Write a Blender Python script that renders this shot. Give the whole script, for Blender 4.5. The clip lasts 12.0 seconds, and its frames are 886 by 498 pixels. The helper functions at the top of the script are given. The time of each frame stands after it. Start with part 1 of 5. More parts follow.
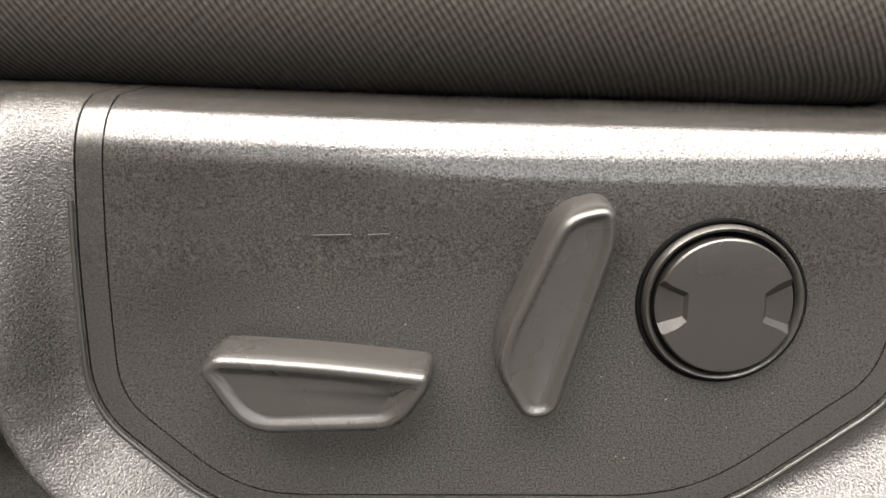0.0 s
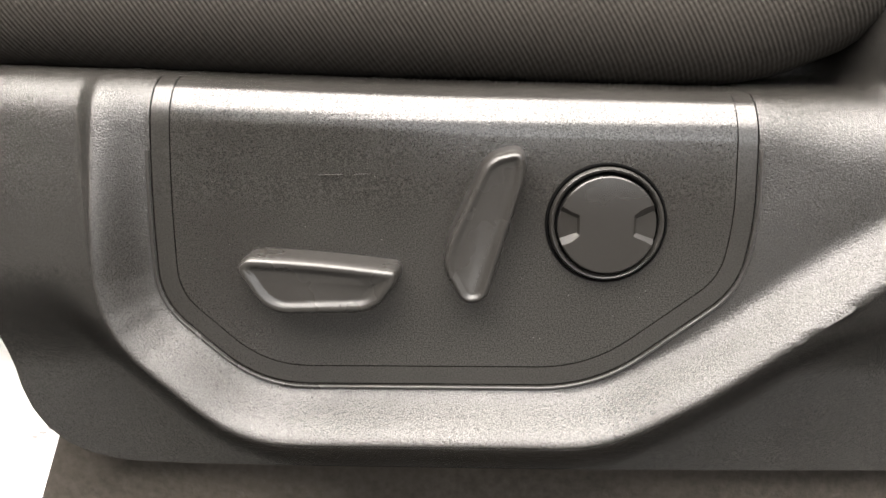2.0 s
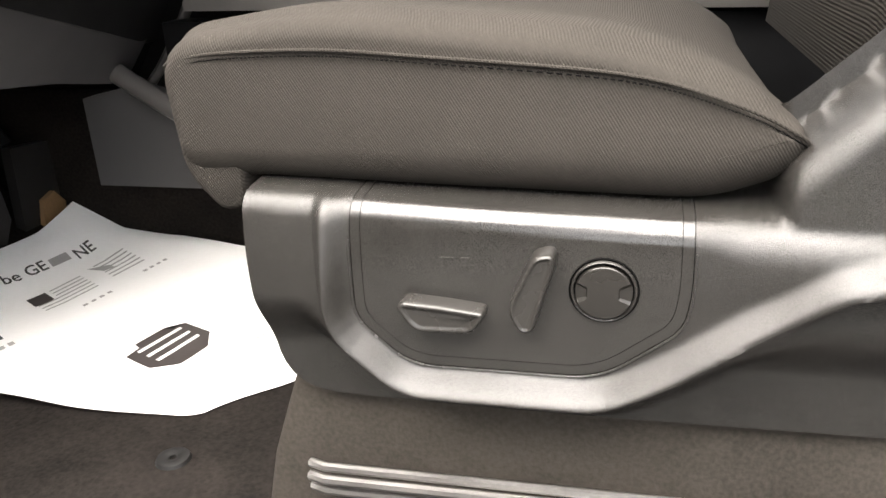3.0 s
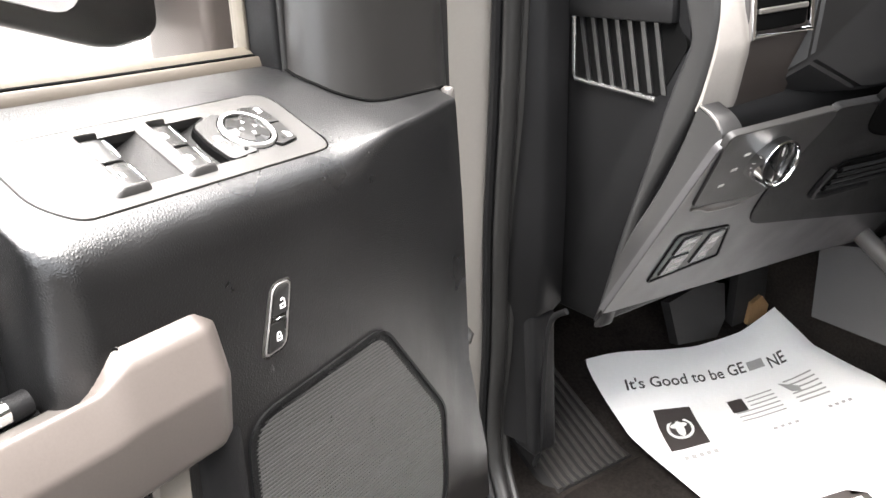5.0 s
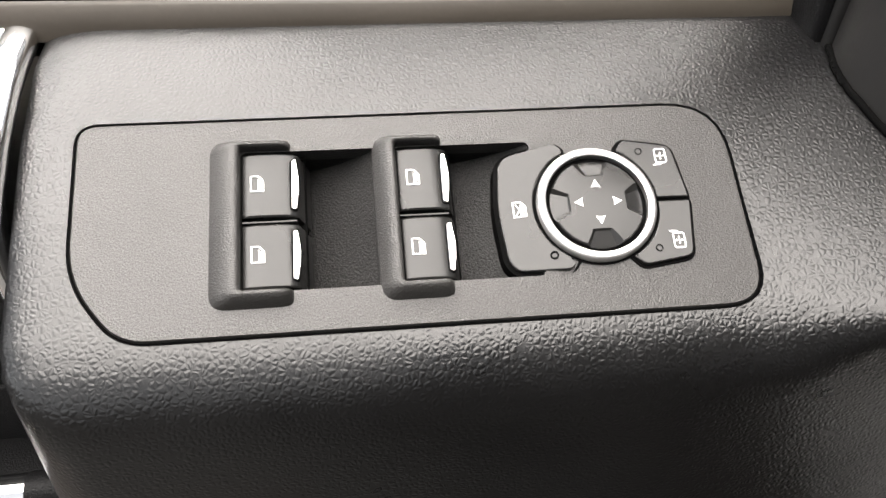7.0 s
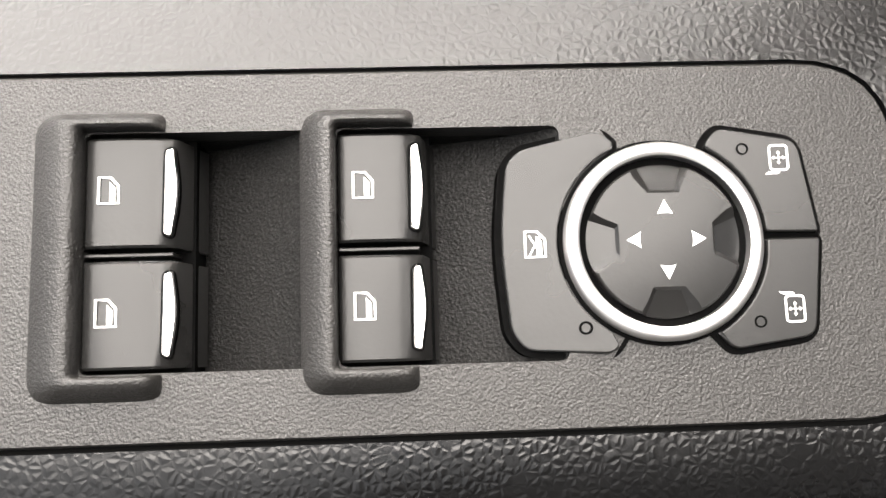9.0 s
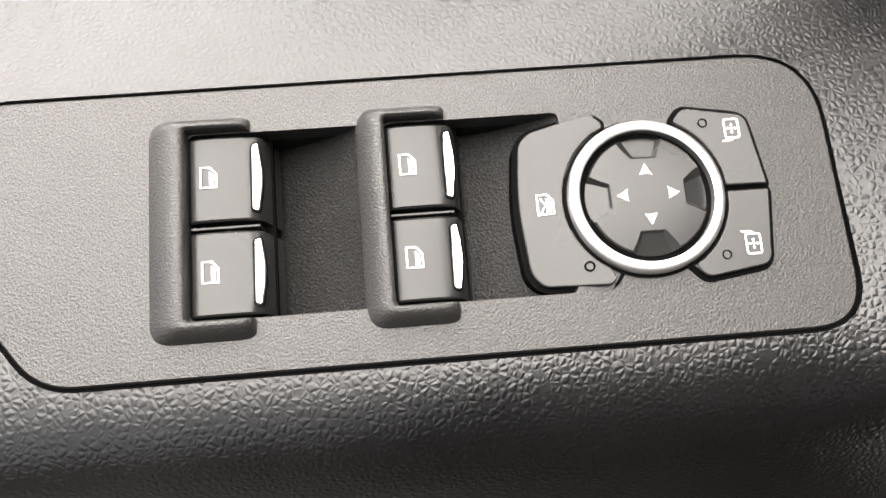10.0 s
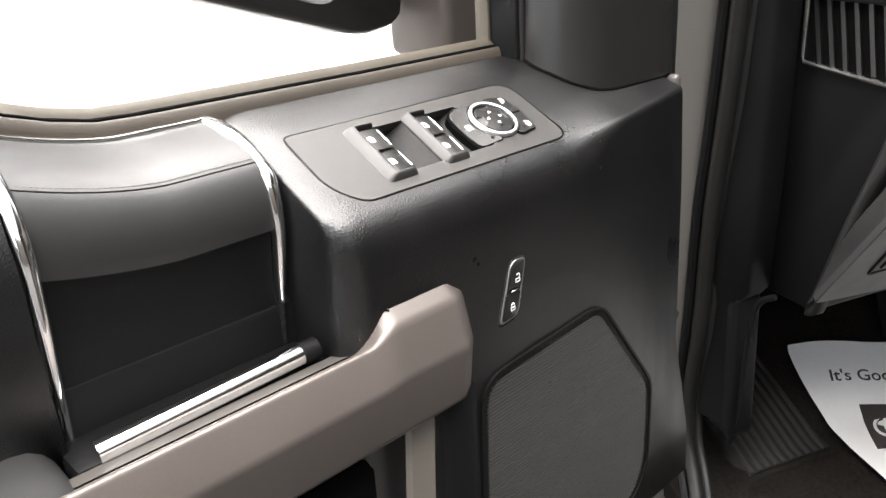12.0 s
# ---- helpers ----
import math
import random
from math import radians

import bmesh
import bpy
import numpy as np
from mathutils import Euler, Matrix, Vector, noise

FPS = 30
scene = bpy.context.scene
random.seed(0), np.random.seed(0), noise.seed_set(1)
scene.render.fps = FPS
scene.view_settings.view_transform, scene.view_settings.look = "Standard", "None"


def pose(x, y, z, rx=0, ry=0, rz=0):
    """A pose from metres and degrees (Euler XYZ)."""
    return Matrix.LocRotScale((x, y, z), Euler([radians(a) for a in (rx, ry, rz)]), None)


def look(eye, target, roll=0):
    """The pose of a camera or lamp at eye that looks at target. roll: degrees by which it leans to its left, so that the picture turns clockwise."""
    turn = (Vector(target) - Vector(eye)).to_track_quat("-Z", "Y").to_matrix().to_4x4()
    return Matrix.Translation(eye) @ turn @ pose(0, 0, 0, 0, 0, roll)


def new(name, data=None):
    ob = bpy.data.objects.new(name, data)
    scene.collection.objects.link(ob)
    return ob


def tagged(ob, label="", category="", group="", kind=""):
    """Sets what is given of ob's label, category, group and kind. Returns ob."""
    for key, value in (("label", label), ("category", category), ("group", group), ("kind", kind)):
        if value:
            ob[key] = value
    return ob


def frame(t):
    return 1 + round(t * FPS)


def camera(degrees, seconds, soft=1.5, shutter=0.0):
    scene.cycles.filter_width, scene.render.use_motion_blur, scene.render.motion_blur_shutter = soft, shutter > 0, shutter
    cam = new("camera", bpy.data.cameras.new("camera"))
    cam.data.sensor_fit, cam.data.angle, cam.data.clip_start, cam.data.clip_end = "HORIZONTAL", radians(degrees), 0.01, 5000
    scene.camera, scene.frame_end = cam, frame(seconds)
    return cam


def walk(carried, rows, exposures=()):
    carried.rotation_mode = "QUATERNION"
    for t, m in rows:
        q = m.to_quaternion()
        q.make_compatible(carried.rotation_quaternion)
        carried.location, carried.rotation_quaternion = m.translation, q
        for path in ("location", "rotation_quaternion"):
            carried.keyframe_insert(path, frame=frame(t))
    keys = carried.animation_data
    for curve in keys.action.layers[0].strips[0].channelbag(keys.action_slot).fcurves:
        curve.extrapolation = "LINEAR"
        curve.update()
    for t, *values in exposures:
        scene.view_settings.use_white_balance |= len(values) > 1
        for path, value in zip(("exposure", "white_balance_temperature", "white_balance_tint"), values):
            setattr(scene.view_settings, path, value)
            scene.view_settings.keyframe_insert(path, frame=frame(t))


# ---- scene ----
cam = camera(58.39, 12.0)
PATH = [
    (0, (-0.0495, -0.1839, 0.0489), (-0.0881, 1.7665, -0.3918), -0.01),
    (0.5, (-0.0384, -0.1900, 0.0209), (-0.0703, 1.7762, -0.3435), -0.34),
    (1, (-0.0358, -0.1923, 0.0118), (-0.0735, 1.7825, -0.3026), -0.54),
    (1.5, (-0.0360, -0.2117, 0.0192), (-0.0875, 1.7624, -0.2973), -0.38),
    (2, (-0.0289, -0.2639, 0.0440), (-0.1203, 1.6865, -0.3893), -0.11),
    (2.5, (-0.0194, -0.3365, 0.0810), (-0.1952, 1.5770, -0.4736), 0.12),
    (2.7, (0.0064, -0.3646, 0.1232), (-0.2868, 1.4868, -0.5744), -1.05),
    (4.3, (0.0548, -0.6747, 0.4483), (-1.0631, 0.8012, -0.3080), -3.73),
    (4.5, (0.0322, -0.6594, 0.4739), (-1.2320, 0.6904, -0.2875), -3.64),
    (5, (-0.0630, -0.5660, 0.5174), (-1.6531, 0.3818, -0.2398), -3.83),
    (5.5, (-0.1416, -0.4700, 0.5403), (-1.9151, -0.0394, -0.2778), -2.86),
    (6, (-0.2137, -0.3933, 0.5502), (-1.9586, -0.4788, -0.4234), -2.11),
    (6.5, (-0.3017, -0.3802, 0.5517), (-1.8976, -0.7691, -0.5892), -1.96),
    (7, (-0.3711, -0.3864, 0.5543), (-1.8065, -0.8785, -0.7486), -1.54),
    (7.5, (-0.4166, -0.3903, 0.5483), (-1.7118, -0.9105, -0.8842), -1.74),
    (7.7, (-0.4326, -0.3979, 0.5442), (-1.6733, -0.8950, -0.9436), -1.19),
    (9.3, (-0.4775, -0.4049, 0.5221), (-1.5532, -0.9144, -1.0851), -3.73),
    (9.5, (-0.4710, -0.4027, 0.5252), (-1.5682, -0.9221, -1.0643), -4.21),
    (10, (-0.4329, -0.3970, 0.5404), (-1.6417, -0.9288, -0.9615), -5.33),
    (10.5, (-0.3591, -0.3953, 0.5635), (-1.7308, -0.8881, -0.8061), -5.81),
    (11, (-0.2444, -0.4311, 0.5662), (-1.8440, -0.6881, -0.6066), -4.59),
    (11.5, (-0.1467, -0.5253, 0.5595), (-1.8884, -0.4325, -0.4191), -5.07),
    (12, (-0.0401, -0.6134, 0.5527), (-1.7937, -0.0950, -0.2575), -6.18),
]
walk(cam, [(t, look(eye, target, roll)) for t, eye, target, roll in PATH], [(0, 2.12, 6600, 10), (0.5, 2.22, 6600, 10), (1.0, 2.04, 6550, 10), (1.5, 1.93, 6550, 10), (2.5, 1.92, 6550, 10), (4.5, 3.06, 6300, 10), (5.0, 2.95, 6250, 10), (5.5, 1.9, 6250, 10), (6.0, 1.35, 6350, 10), (7.5, 0.95, 6400, 10), (9.5, 1.10, 6450, 10), (10, 1.20, 6430, 10), (10.5, 1.11, 6400, 10), (12, 1.64, 6250, 10)])

# ---------- light ----------
world = bpy.data.worlds.new("overcast")
scene.world = world
world.use_nodes = True
wn, wl = world.node_tree.nodes, world.node_tree.links
sky = wn.new("ShaderNodeTexSky")
sky.sky_type, sky.sun_disc = "NISHITA", False
sky.sun_elevation, sky.sun_rotation = radians(58), radians(190)
pale = wn.new("ShaderNodeHueSaturation")
pale.inputs["Saturation"].default_value = 0.05
wl.new(sky.outputs[0], pale.inputs["Color"])
wl.new(pale.outputs[0], wn["Background"].inputs["Color"])
wn["Background"].inputs["Strength"].default_value = 0.17
sun = new("sun", bpy.data.lights.new("sun", "SUN"))
sun.data.energy, sun.data.angle, sun.data.color = 8.4, radians(88), (1.0, 0.925, 0.85)
sun.matrix_world = look((-0.40, -0.40, 3.5), (0, 0, 0))


# ---------- materials ----------
def mat(name, base, rough=0.5, metal=0.0, grain=0.0, size=0.002, wear=0.12, kind="noise", coat=0.0, spec=0.5, depth=0.35, speck=0.0, dot=2900.0):
    """Base colour varied at two scales, with a relief of the given size in metres."""
    m = bpy.data.materials.new(name)
    m.use_nodes = True
    n, l = m.node_tree.nodes, m.node_tree.links
    bsdf = n["Principled BSDF"]
    bsdf.inputs["Roughness"].default_value = rough
    bsdf.inputs["Metallic"].default_value = metal
    bsdf.inputs["Specular IOR Level"].default_value = spec
    bsdf.inputs["Coat Weight"].default_value = coat
    tc = n.new("ShaderNodeTexCoord")
    broad = n.new("ShaderNodeTexNoise")
    broad.inputs["Scale"].default_value, broad.inputs["Detail"].default_value = 14.0, 5.0
    fine = n.new("ShaderNodeTexNoise")
    fine.inputs["Scale"].default_value, fine.inputs["Detail"].default_value = 0.6 / size, 3.0
    for t in (broad, fine):
        l.new(tc.outputs["Object"], t.inputs["Vector"])
    mix = n.new("ShaderNodeMath")
    mix.operation = "ADD"
    l.new(broad.outputs["Fac"], mix.inputs[0])
    l.new(fine.outputs["Fac"], mix.inputs[1])
    ramp = n.new("ShaderNodeMapRange")
    ramp.inputs["From Min"].default_value, ramp.inputs["From Max"].default_value = 0.5, 1.5
    ramp.inputs["To Min"].default_value, ramp.inputs["To Max"].default_value = 1 - wear, 1 + wear
    l.new(mix.outputs[0], ramp.inputs["Value"])
    scale = ramp.outputs[0]
    if speck:
        dots = n.new("ShaderNodeTexNoise")
        dots.inputs["Scale"].default_value, dots.inputs["Detail"].default_value = dot, 2.0
        l.new(tc.outputs["Object"], dots.inputs["Vector"])
        lift = n.new("ShaderNodeMapRange")
        lift.inputs["From Min"].default_value, lift.inputs["From Max"].default_value = 0.36, 0.66
        lift.inputs["To Min"].default_value, lift.inputs["To Max"].default_value = 1 - speck, 1 + 1.6 * speck
        l.new(dots.outputs["Fac"], lift.inputs["Value"])
        both = n.new("ShaderNodeMath")
        both.operation = "MULTIPLY"
        l.new(ramp.outputs[0], both.inputs[0])
        l.new(lift.outputs[0], both.inputs[1])
        scale = both.outputs[0]
        glint = n.new("ShaderNodeMath")
        glint.operation = "MULTIPLY"
        glint.inputs[1].default_value = spec
        l.new(lift.outputs[0], glint.inputs[0])
        l.new(glint.outputs[0], bsdf.inputs["Specular IOR Level"])
    tint = n.new("ShaderNodeVectorMath")
    tint.operation = "SCALE"
    tint.inputs[0].default_value = base
    l.new(scale, tint.inputs["Scale"])
    l.new(tint.outputs[0], bsdf.inputs["Base Color"])
    rr = n.new("ShaderNodeMapRange")
    rr.inputs["From Min"].default_value, rr.inputs["From Max"].default_value = 0.3, 0.7
    rr.inputs["To Min"].default_value, rr.inputs["To Max"].default_value = max(0.02, rough - 0.06), rough + 0.06
    l.new(broad.outputs["Fac"], rr.inputs["Value"])
    l.new(rr.outputs[0], bsdf.inputs["Roughness"])
    if grain:
        bump = n.new("ShaderNodeBump")
        bump.inputs["Strength"].default_value, bump.inputs["Distance"].default_value = grain, size * depth
        if kind == "leather":
            warp = n.new("ShaderNodeVectorMath")
            warp.operation = "MULTIPLY_ADD"
            wob = n.new("ShaderNodeTexNoise")
            wob.inputs["Scale"].default_value = 0.5 / size
            l.new(tc.outputs["Object"], wob.inputs["Vector"])
            l.new(wob.outputs["Color"], warp.inputs[0])
            warp.inputs[1].default_value = (size * 0.45,) * 3
            l.new(tc.outputs["Object"], warp.inputs[2])
            cell = n.new("ShaderNodeTexVoronoi")
            cell.feature = "DISTANCE_TO_EDGE"
            cell.inputs["Scale"].default_value = 1.0 / size
            l.new(warp.outputs[0], cell.inputs["Vector"])
            pebble = n.new("ShaderNodeMapRange")
            pebble.interpolation_type = "SMOOTHSTEP"
            pebble.inputs["From Max"].default_value = 0.42
            l.new(cell.outputs["Distance"], pebble.inputs["Value"])
            l.new(pebble.outputs[0], bump.inputs["Height"])
        elif kind == "weave":
            turn = n.new("ShaderNodeVectorRotate")
            turn.rotation_type = "Y_AXIS"
            turn.inputs["Angle"].default_value = radians(32)
            l.new(tc.outputs["Object"], turn.inputs["Vector"])
            a = n.new("ShaderNodeTexWave")
            a.wave_type, a.bands_direction = "BANDS", "X"
            a.inputs["Scale"].default_value = 0.314 / size
            a.inputs["Distortion"].default_value = 0.6
            b = n.new("ShaderNodeTexWave")
            b.wave_type, b.bands_direction = "BANDS", "Z"
            b.inputs["Scale"].default_value = 0.2 / size
            b.inputs["Distortion"].default_value = 1.0
            for t in (a, b):
                l.new(turn.outputs[0], t.inputs["Vector"])
            s = n.new("ShaderNodeMath")
            s.operation = "MULTIPLY_ADD"
            s.inputs[1].default_value = 0.45
            l.new(b.outputs["Fac"], s.inputs[0])
            l.new(a.outputs["Fac"], s.inputs[2])
            l.new(s.outputs[0], bump.inputs["Height"])
        else:
            l.new(fine.outputs["Fac"], bump.inputs["Height"])
        l.new(bump.outputs[0], bsdf.inputs["Normal"])
    return m


GRAINED = mat("grained_dark_plastic", (0.0175, 0.0164, 0.0150), 0.20, 0, 1.0, 0.00034, 0.3, depth=0.95, speck=0.36, dot=2300.0)
PLATE = mat("fine_grained_plastic", (0.0172, 0.0163, 0.0150), 0.155, 0, 1.0, 0.00036, 0.4, depth=0.13, speck=0.40, dot=2000.0)
BORDER = mat("satin_plastic_border", (0.0172, 0.0163, 0.0150), 0.21, 0, 0.8, 0.00036, 0.3, depth=0.15, speck=0.25, dot=2000.0)
KNOBGREY = mat("satin_grey_switch", (0.020, 0.0188, 0.0172), 0.30, 0, 0.25, 0.0004, 0.12)
PIANO = mat("smooth_black_plastic", (0.012, 0.012, 0.012), 0.22, 0, 0.03, 0.001, 0.1)
CAPGREY = mat("smooth_dark_grey_plastic", (0.014, 0.0128, 0.0114), 0.30, 0, 0.05, 0.0008, 0.12)
# unreflecting black for joints and stitches, also painted as shade in hollows
SEAM = mat("seam_and_painted_shade_black", (0.004, 0.004, 0.004), 0.9, spec=0.0)
FABRIC = mat("woven_taupe_fabric", (0.030, 0.0268, 0.0232), 0.9, 0, 0.5, 0.0016, 0.2, "weave", spec=0.12)
LEATHER = mat("soft_black_grain", (0.0038, 0.0038, 0.0040), 0.32, 0, 1.0, 0.0019, 0.2, "leather", spec=0.62, depth=0.052)
SKINSMOOTH = mat("stitched_grey_leatherette", (0.030, 0.030, 0.030), 0.36, 0, 0.35, 0.0009, 0.12, "leather", depth=0.08)
BEZEL = mat("grained_switch_bezel", (0.022, 0.021, 0.020), 0.38, 0, 1.0, 0.00036, 0.2, depth=0.75, speck=0.20, dot=2400.0)
BUTTON = mat("satin_button_black", (0.012, 0.0118, 0.0115), 0.28, 0, 0.12, 0.0006, 0.08, spec=0.45)
CHROME = mat("bright_chrome", (0.82, 0.82, 0.82), 0.08, 1, 0, 0.002, 0.03)
RINGSILVER = mat("brushed_silver_ring", (0.80, 0.79, 0.78), 0.42, 1, 0, 0.002, 0.04)
SATINCHROME = mat("satin_chrome", (0.75, 0.75, 0.74), 0.25, 1, 0, 0.002, 0.04)
TAUPE = mat("taupe_satin_paint", (0.096, 0.083, 0.076), 0.36, 0.25, 0.06, 0.0009, 0.08)
# darker and duller than the bezel, painting in the recesses' shade
SCOOP = mat("shade_darkened_recess_plastic", (0.012, 0.0118, 0.0115), 0.42, 0, 1.0, 0.00040, 0.3, spec=0.15, depth=1.0, speck=0.3, dot=2200.0)
HOOD = mat("matt_switch_hood", (0.021, 0.0202, 0.0193), 0.42, 0, 1.0, 0.00036, 0.25, depth=0.8)
CARPET = mat("brown_felt_carpet", (0.036, 0.0315, 0.027), 0.95, 0, 0.9, 0.002, 0.5, spec=0.1)
PALEFACET = mat("pale_fascia_paint", (0.20, 0.185, 0.172), 0.38, 0.1, 0, 0.002, 0.06)
BRONZE = mat("dark_bronze_paint", (0.022, 0.0178, 0.016), 0.4, 0, 0.1, 0.001, 0.1)
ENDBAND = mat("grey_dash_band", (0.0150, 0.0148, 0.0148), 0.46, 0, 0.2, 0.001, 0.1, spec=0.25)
COVER = mat("satin_mirror_cover", (0.013, 0.0125, 0.012), 0.34, 0, 0.15, 0.001, 0.08, spec=0.4)
WHITEINK = mat("white_print", (0.8, 0.8, 0.78), 0.5, 0, 0, 0.002, 0.03)
BLACKINK = mat("black_print", (0.045, 0.038, 0.036), 0.6, 0, 0, 0.002, 0.1)
GREYINK = mat("grey_print", (0.35, 0.34, 0.33), 0.6, 0, 0, 0.002, 0.1)
DUST = mat("pale_dust", (0.036, 0.034, 0.031), 0.8, 0, 0, 0.002, 0.1)
PAPER = mat("white_paper", (0.86, 0.85, 0.84), 0.8, 0, 0.2, 0.004, 0.03)
MATRUBBER = mat("worn_dark_floor_carpet", (0.012, 0.0100, 0.0088), 0.85, 0, 0.8, 0.003, 1.0, spec=0.1)
RUBBER = mat("black_rubber", (0.0115, 0.0112, 0.011), 0.5, 0, 0.1, 0.002, 0.15, spec=0.32)
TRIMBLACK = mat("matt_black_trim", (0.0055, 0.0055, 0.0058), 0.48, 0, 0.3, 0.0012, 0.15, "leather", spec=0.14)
TRIMGREY = mat("light_grey_trim", (0.30, 0.29, 0.29), 0.5, 0, 0.2, 0.001, 0.06)
CONSGREY = mat("grey_console_plastic", (0.046, 0.045, 0.045), 0.45, 0, 0.2, 0.001, 0.08)
# knee panel grey made paler to paint in light reflected from the paper
KNEELIT = mat("knee_panel_painted_reflection", (0.034, 0.033, 0.0345), 0.42, 0, 0.1, 0.001, 0.06, spec=0.35)
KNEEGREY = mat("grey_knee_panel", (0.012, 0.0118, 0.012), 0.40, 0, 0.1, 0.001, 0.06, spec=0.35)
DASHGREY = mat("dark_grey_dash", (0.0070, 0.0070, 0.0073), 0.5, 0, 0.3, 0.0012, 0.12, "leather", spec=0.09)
PAINT = mat("pewter_body_paint", (0.172, 0.162, 0.149), 0.38, 0.2, 0, 0.002, 0.05, coat=0.3)
SILVERTRIM = mat("silver_trim_paint", (0.088, 0.082, 0.077), 0.4, 0.2, 0, 0.002, 0.05)
FOOTRIB = mat("worn_grey_rubber", (0.030, 0.027, 0.025), 0.6, 0, 0.2, 0.002, 0.3)
LINER = mat("grey_pull_liner", (0.058, 0.053, 0.049), 0.45, 0, 0.1, 0.001, 0.1)
BEIGE = mat("pale_beige_plastic", (0.135, 0.122, 0.105), 0.5, 0, 0.2, 0.001, 0.08)
MESH = mat("speaker_grille_plastic", (0.046, 0.046, 0.045), 0.5, 0, 0, 0.002, 0.1)
MOULD = mat("bronze_belt_trim", (0.046, 0.039, 0.031), 0.4, 0, 0.1, 0.001, 0.1)
BELT = mat("bronze_belt_moulding", (0.075, 0.066, 0.052), 0.4, 0.1, 0, 0.003, 0.15)
ASPHALT = mat("dark_asphalt", (0.045, 0.044, 0.042), 0.9, 0, 0.6, 0.012, 0.25)
CONCRETE = mat("pale_concrete", (0.42, 0.415, 0.40), 0.85, 0, 0.3, 0.01, 0.08)
BLOCKERWALL = mat("brown_light_blocker", (0.055, 0.048, 0.041), 0.85, 0, 0.3, 0.02, 0.15)
HEADLINER = mat("grey_headliner", (0.35, 0.34, 0.32), 0.9, 0, 0.2, 0.003, 0.05)
COPPER = mat("worn_brown_rubber", (0.20, 0.12, 0.055), 0.6, 0, 0.2, 0.003, 0.2)
STEEL = mat("zinc_steel", (0.32, 0.31, 0.30), 0.35, 0.9, 0, 0.002, 0.15)
DARKSTEEL = mat("dark_oiled_steel", (0.06, 0.058, 0.055), 0.3, 0.8, 0, 0.002, 0.3)
SCREEN = bpy.data.materials.new("lit_screen")
SCREEN.use_nodes = True
SCREEN.node_tree.nodes["Principled BSDF"].inputs["Base Color"].default_value = (0.015, 0.03, 0.03, 1)
SCREEN.node_tree.nodes["Principled BSDF"].inputs["Emission Color"].default_value = (0.05, 0.40, 0.38, 1)
SCREEN.node_tree.nodes["Principled BSDF"].inputs["Emission Strength"].default_value = 0.06
GLASS = bpy.data.materials.new("clear_window_glass")
GLASS.use_nodes = True
gb = GLASS.node_tree.nodes["Principled BSDF"]
gb.inputs["Transmission Weight"].default_value, gb.inputs["Roughness"].default_value, gb.inputs["IOR"].default_value = 1.0, 0.0, 1.02
MIRROR = mat("mirror_glass", (0.9, 0.9, 0.9), 0.02, 1, 0, 0.002, 0.0)


# ---------- mesh helpers ----------
def finish(bm, name, material, smooth=40):
    bmesh.ops.recalc_face_normals(bm, faces=bm.faces)
    me = bpy.data.meshes.new(name)
    bm.to_mesh(me)
    bm.free()
    me.materials.append(material)
    if smooth:
        for p in me.polygons:
            p.use_smooth = True
        me.set_sharp_from_angle(angle=radians(smooth))
    return me


def part(name, bm, material, parent=None, label="", smooth=40, at=None):
    ob = new(name, finish(bm, name, material, smooth))
    ob.parent = parent
    if at is not None:
        ob.matrix_basis = at
    if label:
        tagged(ob, label)
    return ob


def thing(name, label, category, at=None, group="", kind=""):
    ob = new(name)
    ob.empty_display_size = 0.05
    if at is not None:
        ob.matrix_basis = at
    return tagged(ob, label, category, group, kind)


def rounded(pts, r=0.002, n=5):
    """A closed outline with rounded corners; a point may carry its own radius."""
    out, k = [], len(pts)
    for i, p in enumerate(pts):
        a, b, c = Vector(pts[i - 1][:2]), Vector(p[:2]), Vector(pts[(i + 1) % k][:2])
        rad = p[2] if len(p) > 2 else r
        e, f = (a - b), (c - b)
        cut = min(rad, 0.48 * e.length, 0.48 * f.length)
        p0, p1 = b + e.normalized() * cut, b + f.normalized() * cut
        for j in range(n + 1):
            t = j / n
            out.append((1 - t) ** 2 * p0 + 2 * t * (1 - t) * b + t * t * p1)
    return out


def offset(line, d):
    """A closed outline moved outward (counter-clockwise lines) by d."""
    k, out = len(line), []
    for i in range(k):
        a, b, c = line[i - 1], line[i], line[(i + 1) % k]
        t = (c - a)
        if t.length < 1e-9:
            t = c - b
        t.normalize()
        out.append(b + Vector((t.y, -t.x)) * d)
    if d >= 0:
        return out
    # where an inset would cross itself, bridge straight between the sound points
    src = np.array([tuple(p) for p in line])
    nxt = np.roll(src, -1, axis=0) - src
    ln = np.maximum((nxt * nxt).sum(1), 1e-18)
    good = []
    for p in out:
        rel = np.array(tuple(p)) - src
        t = np.clip((rel * nxt).sum(1) / ln, 0, 1)
        near = np.sqrt(((rel - nxt * t[:, None]) ** 2).sum(1)).min()
        good.append(near > -d * 0.96)
    if all(good) or not any(good):
        return out
    for i in range(k):
        if not good[i]:
            a = next(j for j in range(1, k) if good[(i - j) % k])
            b = next(j for j in range(1, k) if good[(i + j) % k])
            line_a, line_b = out[(i - a) % k], out[(i + b) % k]
            out[i] = line_a.lerp(line_b, a / (a + b))
    return out


def ccw(line):
    s = sum(a.x * b.y - b.x * a.y for a, b in zip(line, line[1:] + line[:1]))
    return line if s > 0 else line[::-1]


